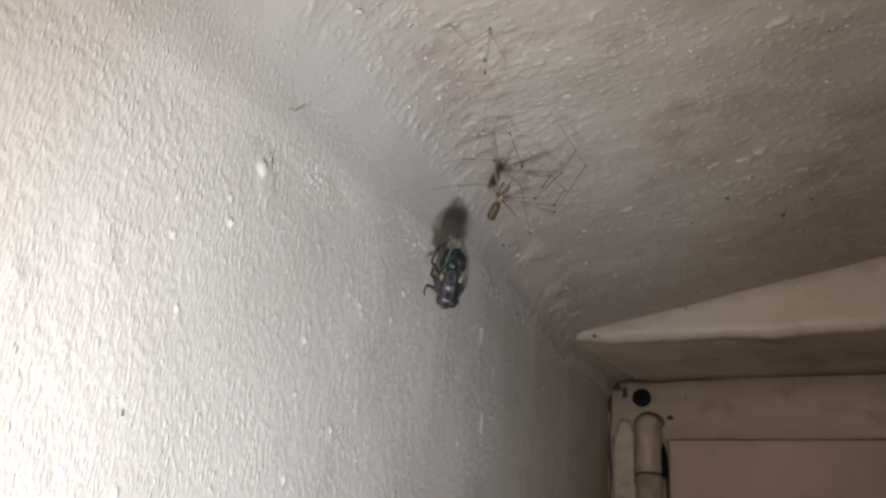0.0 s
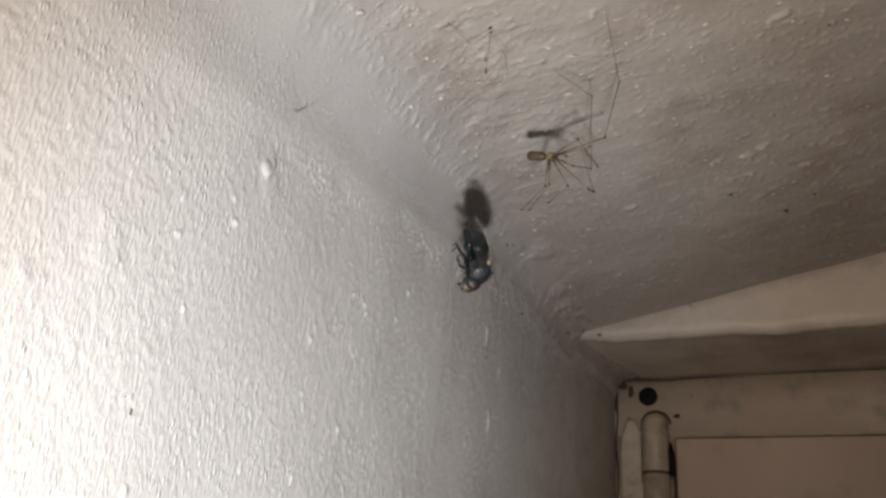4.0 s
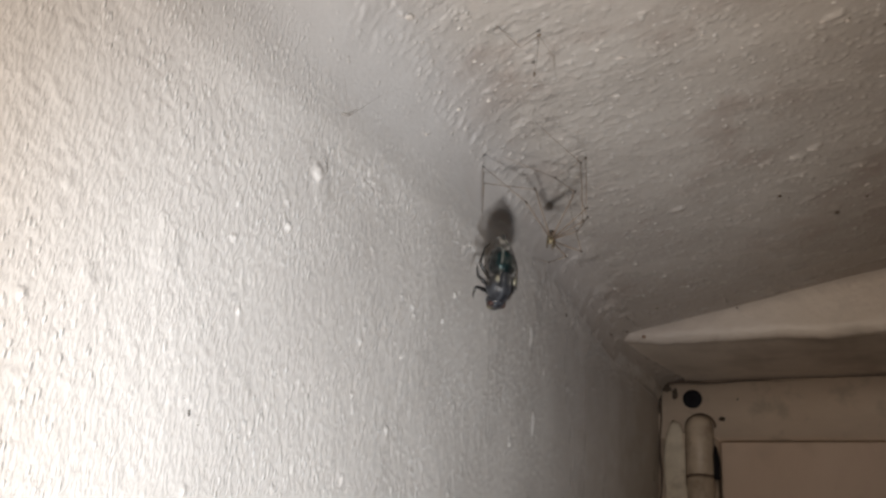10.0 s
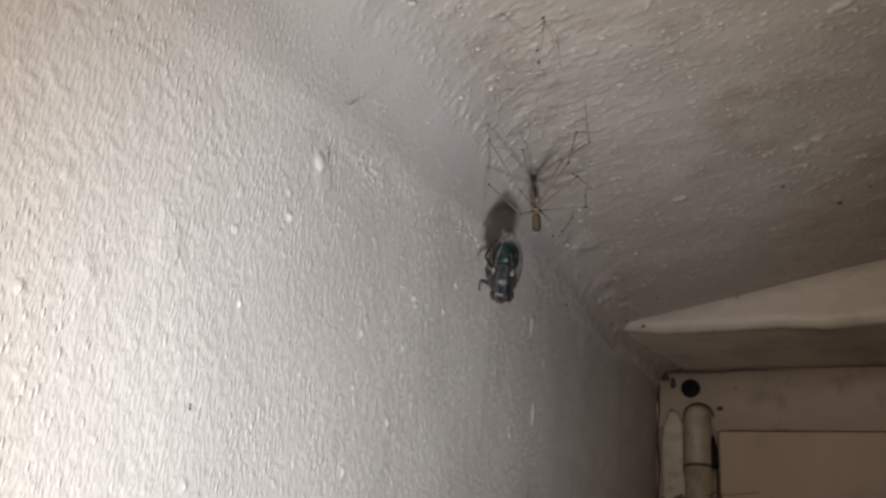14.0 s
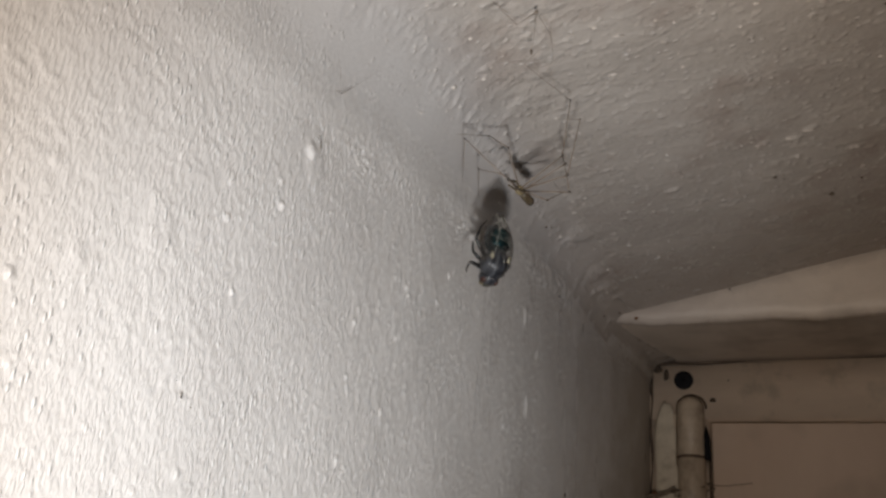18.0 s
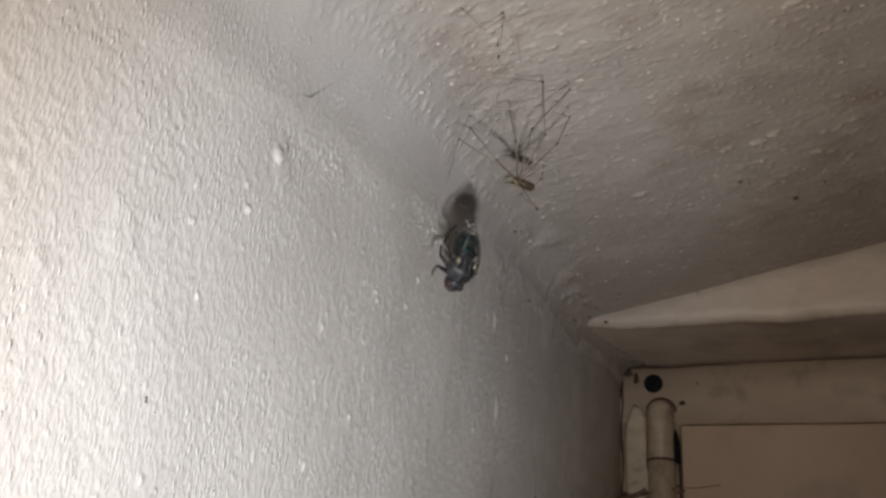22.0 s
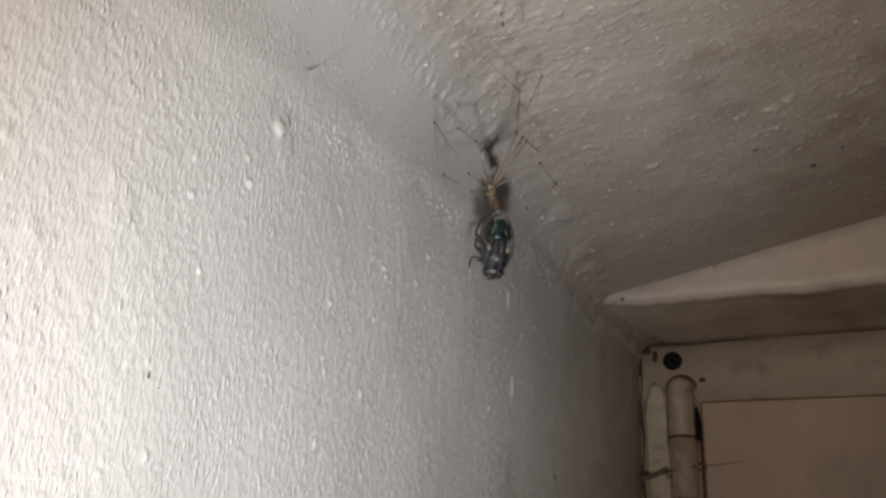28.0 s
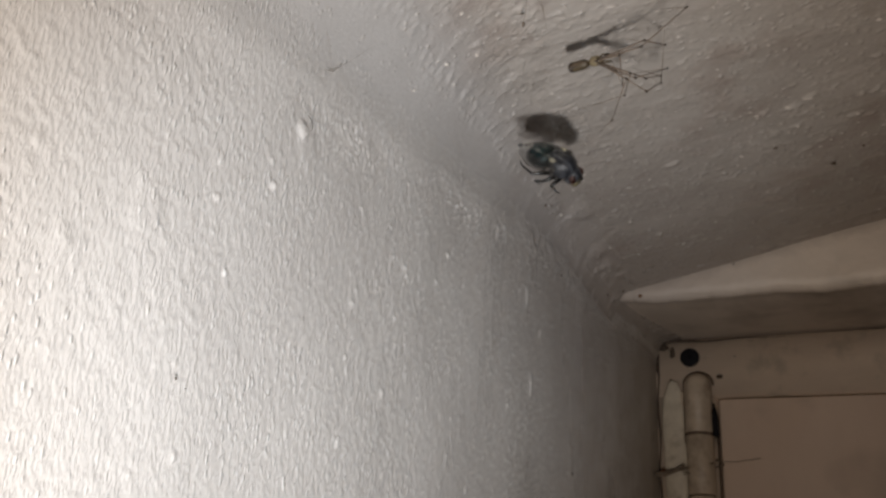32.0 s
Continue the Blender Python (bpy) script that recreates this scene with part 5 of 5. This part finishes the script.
def motions():
    walk(fly, [
        (0.0, pose(0.0117, 0.0987, 2.0241, -167.6, 73.6, 130.6)),
        (1.0, pose(0.0127, 0.0989, 2.0243, 146.5, 73.0, 138.2)),
        (2.0, pose(0.0150, 0.0990, 2.0259, 87.8, 74.2, 109.7)),
        (3.0, pose(0.0142, 0.0988, 2.0253, 100.5, 73.9, 125.6)),
        (4.0, pose(0.0150, 0.0988, 2.0260, 84.2, 73.8, 105.7)),
        (4.5, pose(0.0151, 0.0981, 2.0255, 91.8, 73.7, 112.5)),
        (6.5, pose(0.0132, 0.0985, 2.0248, 120.7, 73.2, 132.7)),
        (7.0, pose(0.0128, 0.0989, 2.0245, 146.1, 71.0, 150.6)),
        (8.0, pose(0.0122, 0.0988, 2.0237, 152.6, 71.5, 148.9)),
        (9.0, pose(0.0117, 0.0987, 2.0241, 152.8, 73.9, 130.1)),
        (10.0, pose(0.0117, 0.0983, 2.0239, 159.6, 74.3, 122.0)),
        (11.0, pose(0.0122, 0.0988, 2.0242, 148.8, 73.7, 96.7)),
        (12.0, pose(0.0115, 0.0986, 2.0245, 140.0, 71.2, 80.2)),
        (13.0, pose(0.0126, 0.0992, 2.0248, 149.1, 71.5, 81.1)),
        (14.0, pose(0.0113, 0.0993, 2.0241, -160.8, 75.0, 128.6)),
        (14.5, pose(0.0117, 0.0991, 2.0250, -160.7, 74.3, 137.1)),
        (16.5, pose(0.0119, 0.0992, 2.0247, 177.7, 74.9, 129.7)),
        (17.0, pose(0.0120, 0.0991, 2.0249, 177.6, 74.6, 135.0)),
        (18.0, pose(0.0112, 0.0991, 2.0248, 176.9, 74.4, 139.6)),
        (19.0, pose(0.0105, 0.0990, 2.0245, 178.1, 71.4, 157.2)),
        (20.0, pose(0.0112, 0.0990, 2.0244, -178.7, 74.1, 140.8)),
        (21.0, pose(0.0121, 0.0994, 2.0245, -171.7, 73.8, 139.8)),
        (22.0, pose(0.0111, 0.0987, 2.0244, -171.4, 71.7, 150.8)),
        (23.0, pose(0.0104, 0.0986, 2.0249, 157.4, 69.0, 161.1)),
        (24.0, pose(0.0126, 0.0998, 2.0240, 179.8, 72.8, 145.0)),
        (24.5, pose(0.0121, 0.0996, 2.0240, -177.7, 72.8, 144.4)),
        (26.5, pose(0.0151, 0.1027, 2.0230, 122.3, 66.9, 62.9)),
        (27.0, pose(0.0134, 0.1022, 2.0231, 157.9, 74.7, 100.3)),
        (28.0, pose(0.0133, 0.1024, 2.0237, -174.8, 75.3, 129.5)),
        (29.0, pose(0.0138, 0.1025, 2.0231, 171.5, 75.8, 114.6)),
        (30.0, pose(0.0143, 0.1029, 2.0229, 135.0, 72.5, 77.6)),
        (30.6, pose(0.0135, 0.1026, 2.0227, 123.6, 72.4, 76.2)),
        (30.8, pose(0.0155, 0.1026, 2.0251, 96.6, 59.7, 48.6)),
        (31.0, pose(0.0177, 0.1032, 2.0263, 76.5, 48.1, 24.3)),
        (31.5, pose(0.0183, 0.1029, 2.0277, 71.5, 45.0, 19.2)),
        (32.0, pose(0.0198, 0.1001, 2.0350, 71.8, 34.2, 12.2)),
    ])
    keys = [
        stance(0.0, pose(0.0165, 0.1033, 2.0386, 151.3, -36.7, -44.9),
               (2.2, 3.6, 1.2, 9.2, -7.3, 10.3), (4.1, -0.6, 8.8, 3.6, 12.7, 8.6), (5.4, 1.3, 7.7, 3.6, 3.9, 4.2), (8.0, -0.8, 10.7, 2.1, 4.2, 7.7), (8.5, -2.6, 12.7, 5.0, 6.7, 14.3), (3.7, -5.3, 3.3, 1.3, 1.6, 6.2), (-2.1, 1.4, -5.9, 1.8, -10.4, 1.9), (-1.4, 5.0, -5.2, 6.1, -8.6, 6.3)),
        stance(1.0, pose(0.0203, 0.1034, 2.0392, 120.6, -25.2, -17.7),
               (2.1, 5.6, 1.2, 8.9, -3.3, 9.1), (4.4, 2.6, 5.9, 10.1, 4.4, 17.2), (4.5, 2.1, 5.5, 8.2, 4.6, 15.3), (2.5, 1.1, 7.6, -1.7, 5.5, 1.5), (4.2, -5.7, 7.7, -5.7, 7.0, -0.8), (1.0, -4.9, 1.2, -7.2, -2.7, -7.5), (0.6, -4.7, 1.4, -6.4, -0.1, -8.3), (1.0, 5.1, -1.2, 5.4, -3.9, 5.8)),
        stance(2.0, pose(0.0236, 0.1009, 2.0422, 98.3, 6.2, -14.7),
               (5.2, -0.2, 6.3, 6.8, 2.2, 12.3), (5.1, -0.7, 10.7, 4.2, 6.3, 7.5), (3.0, -0.6, 5.9, 7.9, 3.0, 8.3), (5.1, -0.9, 7.4, 3.1, 5.2, 4.2), (5.2, -4.1, 10.2, 0.5, 9.3, 2.0), (2.7, -4.9, 2.5, -7.6, 1.6, -6.5), (-0.5, -4.6, -1.4, -8.3, -5.6, -12.2), (-1.0, -4.3, -2.9, -5.0, -6.2, -6.9)),
        stance(3.0, pose(0.0237, 0.1020, 2.0419, 94.3, 16.2, 0.1),
               (4.3, 0.2, 6.1, 8.0, 1.9, 13.9), (6.6, -1.9, 10.6, 2.0, 9.3, 7.6), (4.1, -0.2, 5.7, 3.5, 1.9, 11.7), (1.8, -1.3, 5.5, -1.0, 4.1, 3.9), (3.8, -5.2, 6.0, -4.4, 4.1, 0.9), (1.1, -5.8, 0.0, -9.3, -1.2, -8.8), (-1.1, -5.2, -2.6, -8.7, -8.6, -12.1), (-1.5, -5.0, -4.9, -5.8, -6.3, -6.5)),
        stance(4.0, pose(0.0241, 0.1016, 2.0431, 93.0, 15.9, -6.5),
               (3.9, 0.5, 5.1, 8.1, 0.4, 13.5), (7.0, 2.3, 9.6, 10.7, 6.9, 18.8), (2.6, 1.4, 6.8, -1.5, 4.4, 4.1), (2.1, -2.2, 6.1, -1.7, 7.9, 4.1), (4.3, -5.1, 6.7, -4.7, 3.5, 0.1), (1.2, -4.8, -0.1, -6.4, -1.5, -5.7), (-1.2, -4.6, -2.8, -7.5, -9.1, -12.3), (-1.5, -4.8, -3.7, -7.5, -6.8, -6.6)),
        stance(7.0, pose(0.0216, 0.1045, 2.0411, 67.2, 18.7, -48.1),
               (1.3, 5.0, 1.8, 9.1, -7.9, 15.9), (5.7, 0.7, 8.2, 4.2, 11.1, 9.1), (3.6, -0.7, 8.6, 8.7, 2.5, 12.0), (2.1, 0.1, 5.2, 4.6, 1.2, 5.0), (0.7, -4.9, 1.2, -7.2, -0.2, -8.6), (0.3, -4.5, 2.1, -3.6, -0.2, -8.1), (-1.5, -3.6, -4.2, -5.4, -9.7, -7.2), (-1.1, -0.1, -2.0, 4.6, -2.9, 10.0)),
        stance(8.0, pose(0.0167, 0.1048, 2.0378, 43.3, 31.3, -47.4),
               (5.5, 2.6, 6.3, 9.9, 4.9, 19.5), (3.5, 5.3, 3.1, 12.2, -0.1, 15.4), (3.1, -1.5, 6.3, 6.3, 6.1, 12.7), (4.6, -5.2, 4.0, -8.8, 1.3, -12.9), (2.6, -5.6, 3.1, -8.4, -3.8, -8.8), (0.8, -5.2, 2.6, -8.4, 2.6, -11.1), (0.1, -4.7, -2.9, -3.8, -4.7, -3.8), (-0.6, 4.4, 1.2, 2.6, 2.6, 8.1)),
        stance(9.0, pose(0.0157, 0.1078, 2.0366, 22.4, 35.2, -55.3),
               (3.8, 8.4, 3.6, 14.9, -7.8, 20.1), (1.1, 7.0, -4.1, 11.3, -8.2, 6.5), (2.5, 2.4, 4.8, 5.1, 3.8, 11.6), (2.2, -1.0, 4.3, 2.4, 4.3, 7.9), (4.0, -3.2, 4.3, 1.4, 3.4, 6.1), (0.6, -3.0, 3.9, -5.5, 4.0, -1.8), (-2.7, 6.5, -6.4, 4.7, -8.2, 2.3), (-0.8, -1.8, -3.6, -5.8, -6.3, -6.0)),
        stance(10.0, pose(0.0149, 0.1091, 2.0348, -13.1, 42.6, -71.7),
               (3.8, 2.6, 3.7, 15.1, -4.9, 19.4), (4.6, 4.5, 5.1, 12.3, 1.4, 10.0), (3.7, 7.7, 1.4, 10.0, -7.6, 13.5), (2.9, 1.0, 5.6, 3.4, 5.2, 8.4), (3.5, -1.7, 3.3, 3.0, 3.7, 7.7), (1.3, -2.5, -0.2, -3.3, -1.8, -2.5), (-2.9, 8.8, -10.0, 8.8, -10.0, 3.8), (-4.1, 5.3, -10.2, 10.8, -10.3, 4.5)),
        stance(11.0, pose(0.0139, 0.1069, 2.0369, -144.2, -15.4, -81.6),
               (4.4, 4.2, 4.4, 15.4, -4.0, 22.4), (6.8, 2.2, 8.0, 8.8, 4.5, 6.9), (3.7, 2.2, 2.6, 11.9, -1.7, 14.6), (4.5, 6.5, 8.0, 9.2, 11.5, 13.8), (4.6, 1.9, 4.4, -3.6, 4.0, -5.1), (2.1, -3.5, 1.3, -5.1, 0.5, -5.9), (-2.5, -1.2, -6.4, -3.5, -7.9, 0.4), (-1.8, 1.9, -8.3, 6.6, -8.3, 0.4)),
        stance(12.0, pose(0.0140, 0.1063, 2.0367, -160.6, -33.0, -76.9),
               (3.9, 2.8, 4.1, 15.2, -4.0, 21.0), (3.6, 6.0, 8.6, 9.0, 6.6, 6.8), (6.8, 2.3, 8.3, 3.7, 2.8, 3.7), (5.8, 0.6, 6.8, 1.8, 7.3, -7.1), (2.0, -3.2, 1.6, -5.1, 2.7, -7.0), (-1.1, -4.0, -1.5, -5.5, -0.3, -6.3), (-2.0, 1.3, -8.3, 6.8, -8.0, 1.5), (-2.6, 0.7, -9.5, 7.6, -8.3, 3.8)),
        stance(13.0, pose(0.0129, 0.1061, 2.0363, -131.5, -29.6, -99.9),
               (5.9, 7.2, 6.3, 13.7, -5.5, 20.7), (3.6, 11.1, 6.7, 14.1, 1.3, 7.6), (5.5, 6.1, 7.8, 5.7, 7.9, -3.9), (6.7, 4.5, 8.0, 5.3, 7.8, -3.2), (3.2, -2.4, 4.3, -0.8, 1.3, 0.7), (-1.0, 5.3, 1.3, 6.1, -0.2, 12.2), (-2.2, 3.8, -6.7, 6.1, -6.8, 2.3), (-1.8, 2.7, -6.4, 4.6, -7.9, -0.8)),
        stance(14.0, pose(0.0130, 0.1061, 2.0371, -164.2, -33.6, -76.0),
               (6.3, 8.9, 6.7, 11.9, 9.0, 10.4), (4.0, 7.7, 8.6, 10.4, 6.7, 15.8), (5.6, 4.7, 6.3, 5.8, 8.3, 2.4), (6.7, 0.4, 7.9, 2.4, 7.1, 5.8), (3.1, -3.7, 5.6, -1.5, 7.1, 0.8), (-1.3, 2.3, -2.1, 8.5, -7.1, 10.0), (-2.9, 2.3, -7.5, 10.0, -6.7, 3.1), (-2.9, -0.8, -7.1, 3.8, -7.5, 0.8)),
        stance(17.0, pose(0.0149, 0.1074, 2.0358, -121.5, -17.5, -104.7),
               (4.6, 7.0, 4.9, 19.3, -5.3, 22.7), (6.5, 5.8, 8.4, 11.1, 6.7, 12.0), (4.7, 10.1, 8.4, 15.8, 5.5, 16.2), (4.0, 2.4, 5.2, 2.4, 2.5, 3.5), (1.7, -2.6, 4.8, -1.1, 4.8, 2.0), (-2.9, 5.8, -2.2, 10.8, -8.3, 11.9), (-3.1, 2.0, -8.3, 11.5, -8.7, 5.8), (-2.8, 5.7, -6.0, 6.6, -8.7, 3.5)),
        stance(18.0, pose(0.0119, 0.1052, 2.0382, -113.0, -5.6, -99.6),
               (6.8, 5.4, 7.9, 15.4, -0.2, 18.8), (6.4, 1.9, 8.7, 11.1, 6.4, 11.5), (6.6, -0.4, 6.4, 5.8, 8.7, 11.5), (6.0, 3.8, 7.9, 4.2, 4.9, 4.2), (3.3, -1.9, 6.4, -0.4, 6.4, 1.9), (-2.1, 5.7, -4.4, 8.4, -9.4, 7.6), (-2.4, 1.1, -9.4, 8.0, -8.6, 1.1), (-2.8, 1.9, -6.3, 3.4, -5.9, -0.4)),
        stance(19.0, pose(0.0116, 0.1052, 2.0379, -91.0, 10.4, -101.9),
               (6.9, 6.5, 8.8, 16.1, 1.9, 18.7), (6.5, 3.8, 9.2, 11.1, 7.3, 11.8), (6.2, 0.7, 6.9, 5.7, 8.8, 11.1), (4.6, 3.4, 7.3, 4.2, 6.5, 9.5), (3.5, -1.6, 6.2, 0.3, 6.5, 4.2), (-0.8, 6.1, -3.4, 9.1, -9.2, 8.0), (-1.1, 1.9, -9.0, 8.4, -7.6, 0.3), (-1.9, 1.9, -5.4, 6.5, -5.0, 2.6)),
        stance(20.0, pose(0.0137, 0.1053, 2.0391, -107.7, -4.1, -107.9),
               (6.4, 5.1, 6.7, 13.5, 7.2, 17.0), (6.8, 4.3, 9.4, 10.5, 6.3, 10.4), (6.3, 9.7, 9.7, 14.7, 6.7, 14.3), (5.7, -1.7, 6.2, 0.8, 3.0, 0.4), (7.1, 4.3, 9.3, 1.3, 9.0, -4.9), (-2.8, 2.3, -4.4, 8.0, -9.8, 7.6), (-3.2, 1.9, -9.8, 7.6, -9.7, -2.8), (-2.4, 2.7, -7.1, 5.7, -7.0, 3.4)),
        stance(21.0, pose(0.0155, 0.1055, 2.0402, -99.0, 3.8, -119.8),
               (6.0, 5.7, 5.5, 14.3, -7.0, 15.2), (6.1, 5.5, 9.3, 10.7, 7.6, 11.1), (3.4, 8.4, 9.1, 14.8, 5.3, 9.5), (4.9, 1.5, 3.8, -0.5, 0.7, -2.8), (3.1, -3.5, 0.7, -3.6, -3.5, -6.3), (-0.5, 4.9, -1.3, 11.0, -7.0, 12.5), (-3.7, 2.6, -7.0, 7.9, -9.7, 4.1), (-3.5, 2.2, -7.7, 4.8, -8.9, 1.0)),
        stance(22.0, pose(0.0163, 0.1055, 2.0400, -92.5, 10.7, -108.7),
               (4.1, 6.9, 4.1, 15.0, -8.7, 15.7), (5.8, 5.6, 8.7, 10.4, 4.3, 9.9), (2.4, 9.8, 8.9, 15.0, 5.1, 9.8), (2.6, 1.7, 3.5, 0.6, 1.2, -1.7), (2.1, -4.4, 0.8, -1.7, -4.2, -5.9), (-0.9, 5.2, -1.1, 10.6, -7.6, 12.1), (-3.8, 2.5, -7.2, 7.9, -10.3, 1.4), (-3.0, 1.4, -9.1, 6.0, -10.7, -0.2)),
        stance(23.0, pose(0.0095, 0.0996, 2.0369, -96.9, 6.9, -112.0),
               (6.2, 6.2, 7.7, 13.7, 7.8, 18.9), (5.5, 8.5, 10.0, 13.7, 10.7, 9.6), (7.3, -0.5, 5.5, 2.9, 1.7, 1.1), (4.7, 3.3, 7.7, 4.0, 7.3, 7.0), (8.0, -1.2, 6.6, 2.5, 8.4, -6.4), (1.8, 7.0, 0.3, 13.3, -2.7, 10.0), (-2.0, 7.0, -2.3, 9.3, -1.9, 12.2), (-2.7, -0.4, -3.5, 1.1, -2.3, 4.1)),
        stance(24.0, pose(0.0139, 0.1054, 2.0386, -116.3, -8.4, -102.0),
               (4.4, 6.3, 4.8, 13.6, -6.3, 18.3), (7.0, 4.9, 10.4, 10.5, 6.3, 10.2), (2.5, 8.3, 10.2, 14.7, 6.4, 14.4), (6.2, 1.3, 6.1, -1.7, -0.7, -5.5), (6.3, -4.4, 5.5, 0.9, 2.4, 2.5), (-2.6, 4.5, -2.9, 9.9, -7.9, 9.1), (-3.3, 5.0, -7.9, 4.9, -7.2, -0.5), (-3.0, 1.4, -7.5, 9.5, -6.1, -2.0)),
        stance(26.5, pose(0.0136, 0.1025, 2.0346, -113.1, -6.5, -102.3),
               (4.4, 2.8, 4.9, 14.6, -2.5, 20.2), (6.8, 5.7, 10.5, 11.1, 7.3, 11.9), (3.9, 9.0, 10.5, 15.4, 7.4, 15.6), (8.3, 4.9, 8.2, 2.3, 4.6, 3.1), (8.0, -2.1, 7.1, 1.2, 8.2, -1.0), (0.8, 7.6, -2.3, 14.3, -6.3, 14.4), (-0.6, 4.7, -5.0, 5.5, -6.2, 1.1), (3.7, -3.5, 7.1, -2.1, 5.2, -0.9)),
        stance(27.0, pose(0.0135, 0.1019, 2.0338, -112.8, -6.4, -102.6),
               (5.0, 10.9, 4.9, 14.5, -5.0, 22.1), (5.7, 11.6, 8.0, 16.3, 8.7, 12.3), (8.2, 5.7, 7.1, 7.2, 3.4, 5.8), (7.8, 4.2, 9.5, -1.3, 7.0, 2.8), (7.2, -2.7, 9.1, -0.9, 6.2, 2.1), (-1.7, 4.8, -5.0, 5.3, -5.6, 9.7), (-2.5, 4.1, -6.5, 4.6, -11.3, 0.3), (-2.6, -0.6, -5.8, 0.9, -4.1, -4.3)),
        stance(28.0, pose(0.0152, 0.0949, 2.0289, -140.2, -12.8, -83.1),
               (4.2, 8.3, 4.7, 13.4, -2.2, 19.3), (5.0, 10.3, 7.8, 16.0, 7.4, 12.3), (7.7, 12.3, 4.8, 6.9, 2.8, 5.7), (4.8, 6.6, 6.9, 6.2, 8.9, 6.5), (6.1, 2.8, 9.1, 0.7, 5.9, -1.9), (-2.0, 5.8, -3.9, 8.6, -7.3, 8.3), (-3.1, 1.8, -7.1, 8.7, -6.7, 3.9), (-2.8, -0.3, -6.1, 2.5, -5.2, -0.9)),
        stance(29.0, pose(0.0167, 0.0942, 2.0257, -171.0, -25.1, -70.8),
               (2.7, 5.1, 3.0, 14.7, -5.1, 24.3), (3.1, 9.4, 6.5, 14.0, 7.8, 11.6), (6.5, 13.6, 7.8, 15.3, 6.7, 18.3), (5.0, 6.1, 7.9, 3.0, 5.5, 2.7), (5.2, 2.4, 7.5, 3.1, 5.0, 5.7), (-1.7, 6.6, -4.6, 8.7, -7.9, 8.4), (-4.4, 3.9, -7.8, 4.4, -7.1, 0.8), (-3.9, -0.7, -6.5, 0.7, -7.6, 7.4)),
        stance(30.0, pose(0.0170, 0.0957, 2.0309, -165.2, -17.8, -72.1),
               (3.8, 2.9, 4.1, 13.1, -5.4, 20.5), (7.4, 3.8, 10.1, 8.2, 5.9, 10.7), (6.9, 7.9, 10.3, 12.7, 6.0, 14.8), (5.7, 2.8, 6.9, -2.0, 4.3, 3.2), (2.9, 1.9, 5.7, 2.5, 8.4, 3.1), (-1.7, 7.5, -3.6, 12.3, -5.6, 15.8), (-1.2, 0.6, -3.9, 2.1, -5.8, 6.2), (-1.9, 0.3, -4.5, 4.1, -6.3, 1.5)),
        stance(31.0, pose(0.0231, 0.0974, 2.0394, 151.6, -27.8, -46.9),
               (6.3, 2.1, 10.6, 7.8, 7.0, 13.9), (8.0, 1.0, 10.5, 4.4, 6.3, 2.8), (5.6, 2.1, 11.0, 9.2, 3.2, 14.0), (5.4, -2.1, 6.5, 0.0, 9.8, 3.7), (4.4, -1.7, 2.6, -2.7, 2.8, -9.6), (2.5, -5.5, 4.7, -3.4, 3.4, -0.6), (-0.6, 3.7, -3.3, 6.6, -7.1, 7.0), (-1.6, -4.6, -2.7, -6.7, -3.1, -7.4)),
        stance(32.0, pose(0.0267, 0.0938, 2.0457, 99.6, 0.5, -8.4),
               (4.8, 1.1, 9.3, 2.0, 5.2, 4.9), (5.4, -3.3, 9.2, -1.7, 7.5, 1.1), (4.8, 0.4, 11.2, 5.7, 9.1, 7.8), (4.3, -3.3, 9.9, -1.1, 5.4, -0.3), (5.7, -4.7, 9.5, -2.4, 8.3, 3.8), (2.6, -3.6, 2.2, -7.7, 2.0, -8.3), (3.3, -2.9, 4.3, -4.3, -0.8, -4.9), (2.0, -0.8, 4.0, -3.3, 2.8, 3.9)),
    ]
    body_rows, limb_rows = crawl(keys)
    walk(spider, body_rows)
    for limb, rows in zip(limbs, limb_rows):
        for piece, piece_rows in zip(limb, rows):
            walk(piece, piece_rows)


motions()
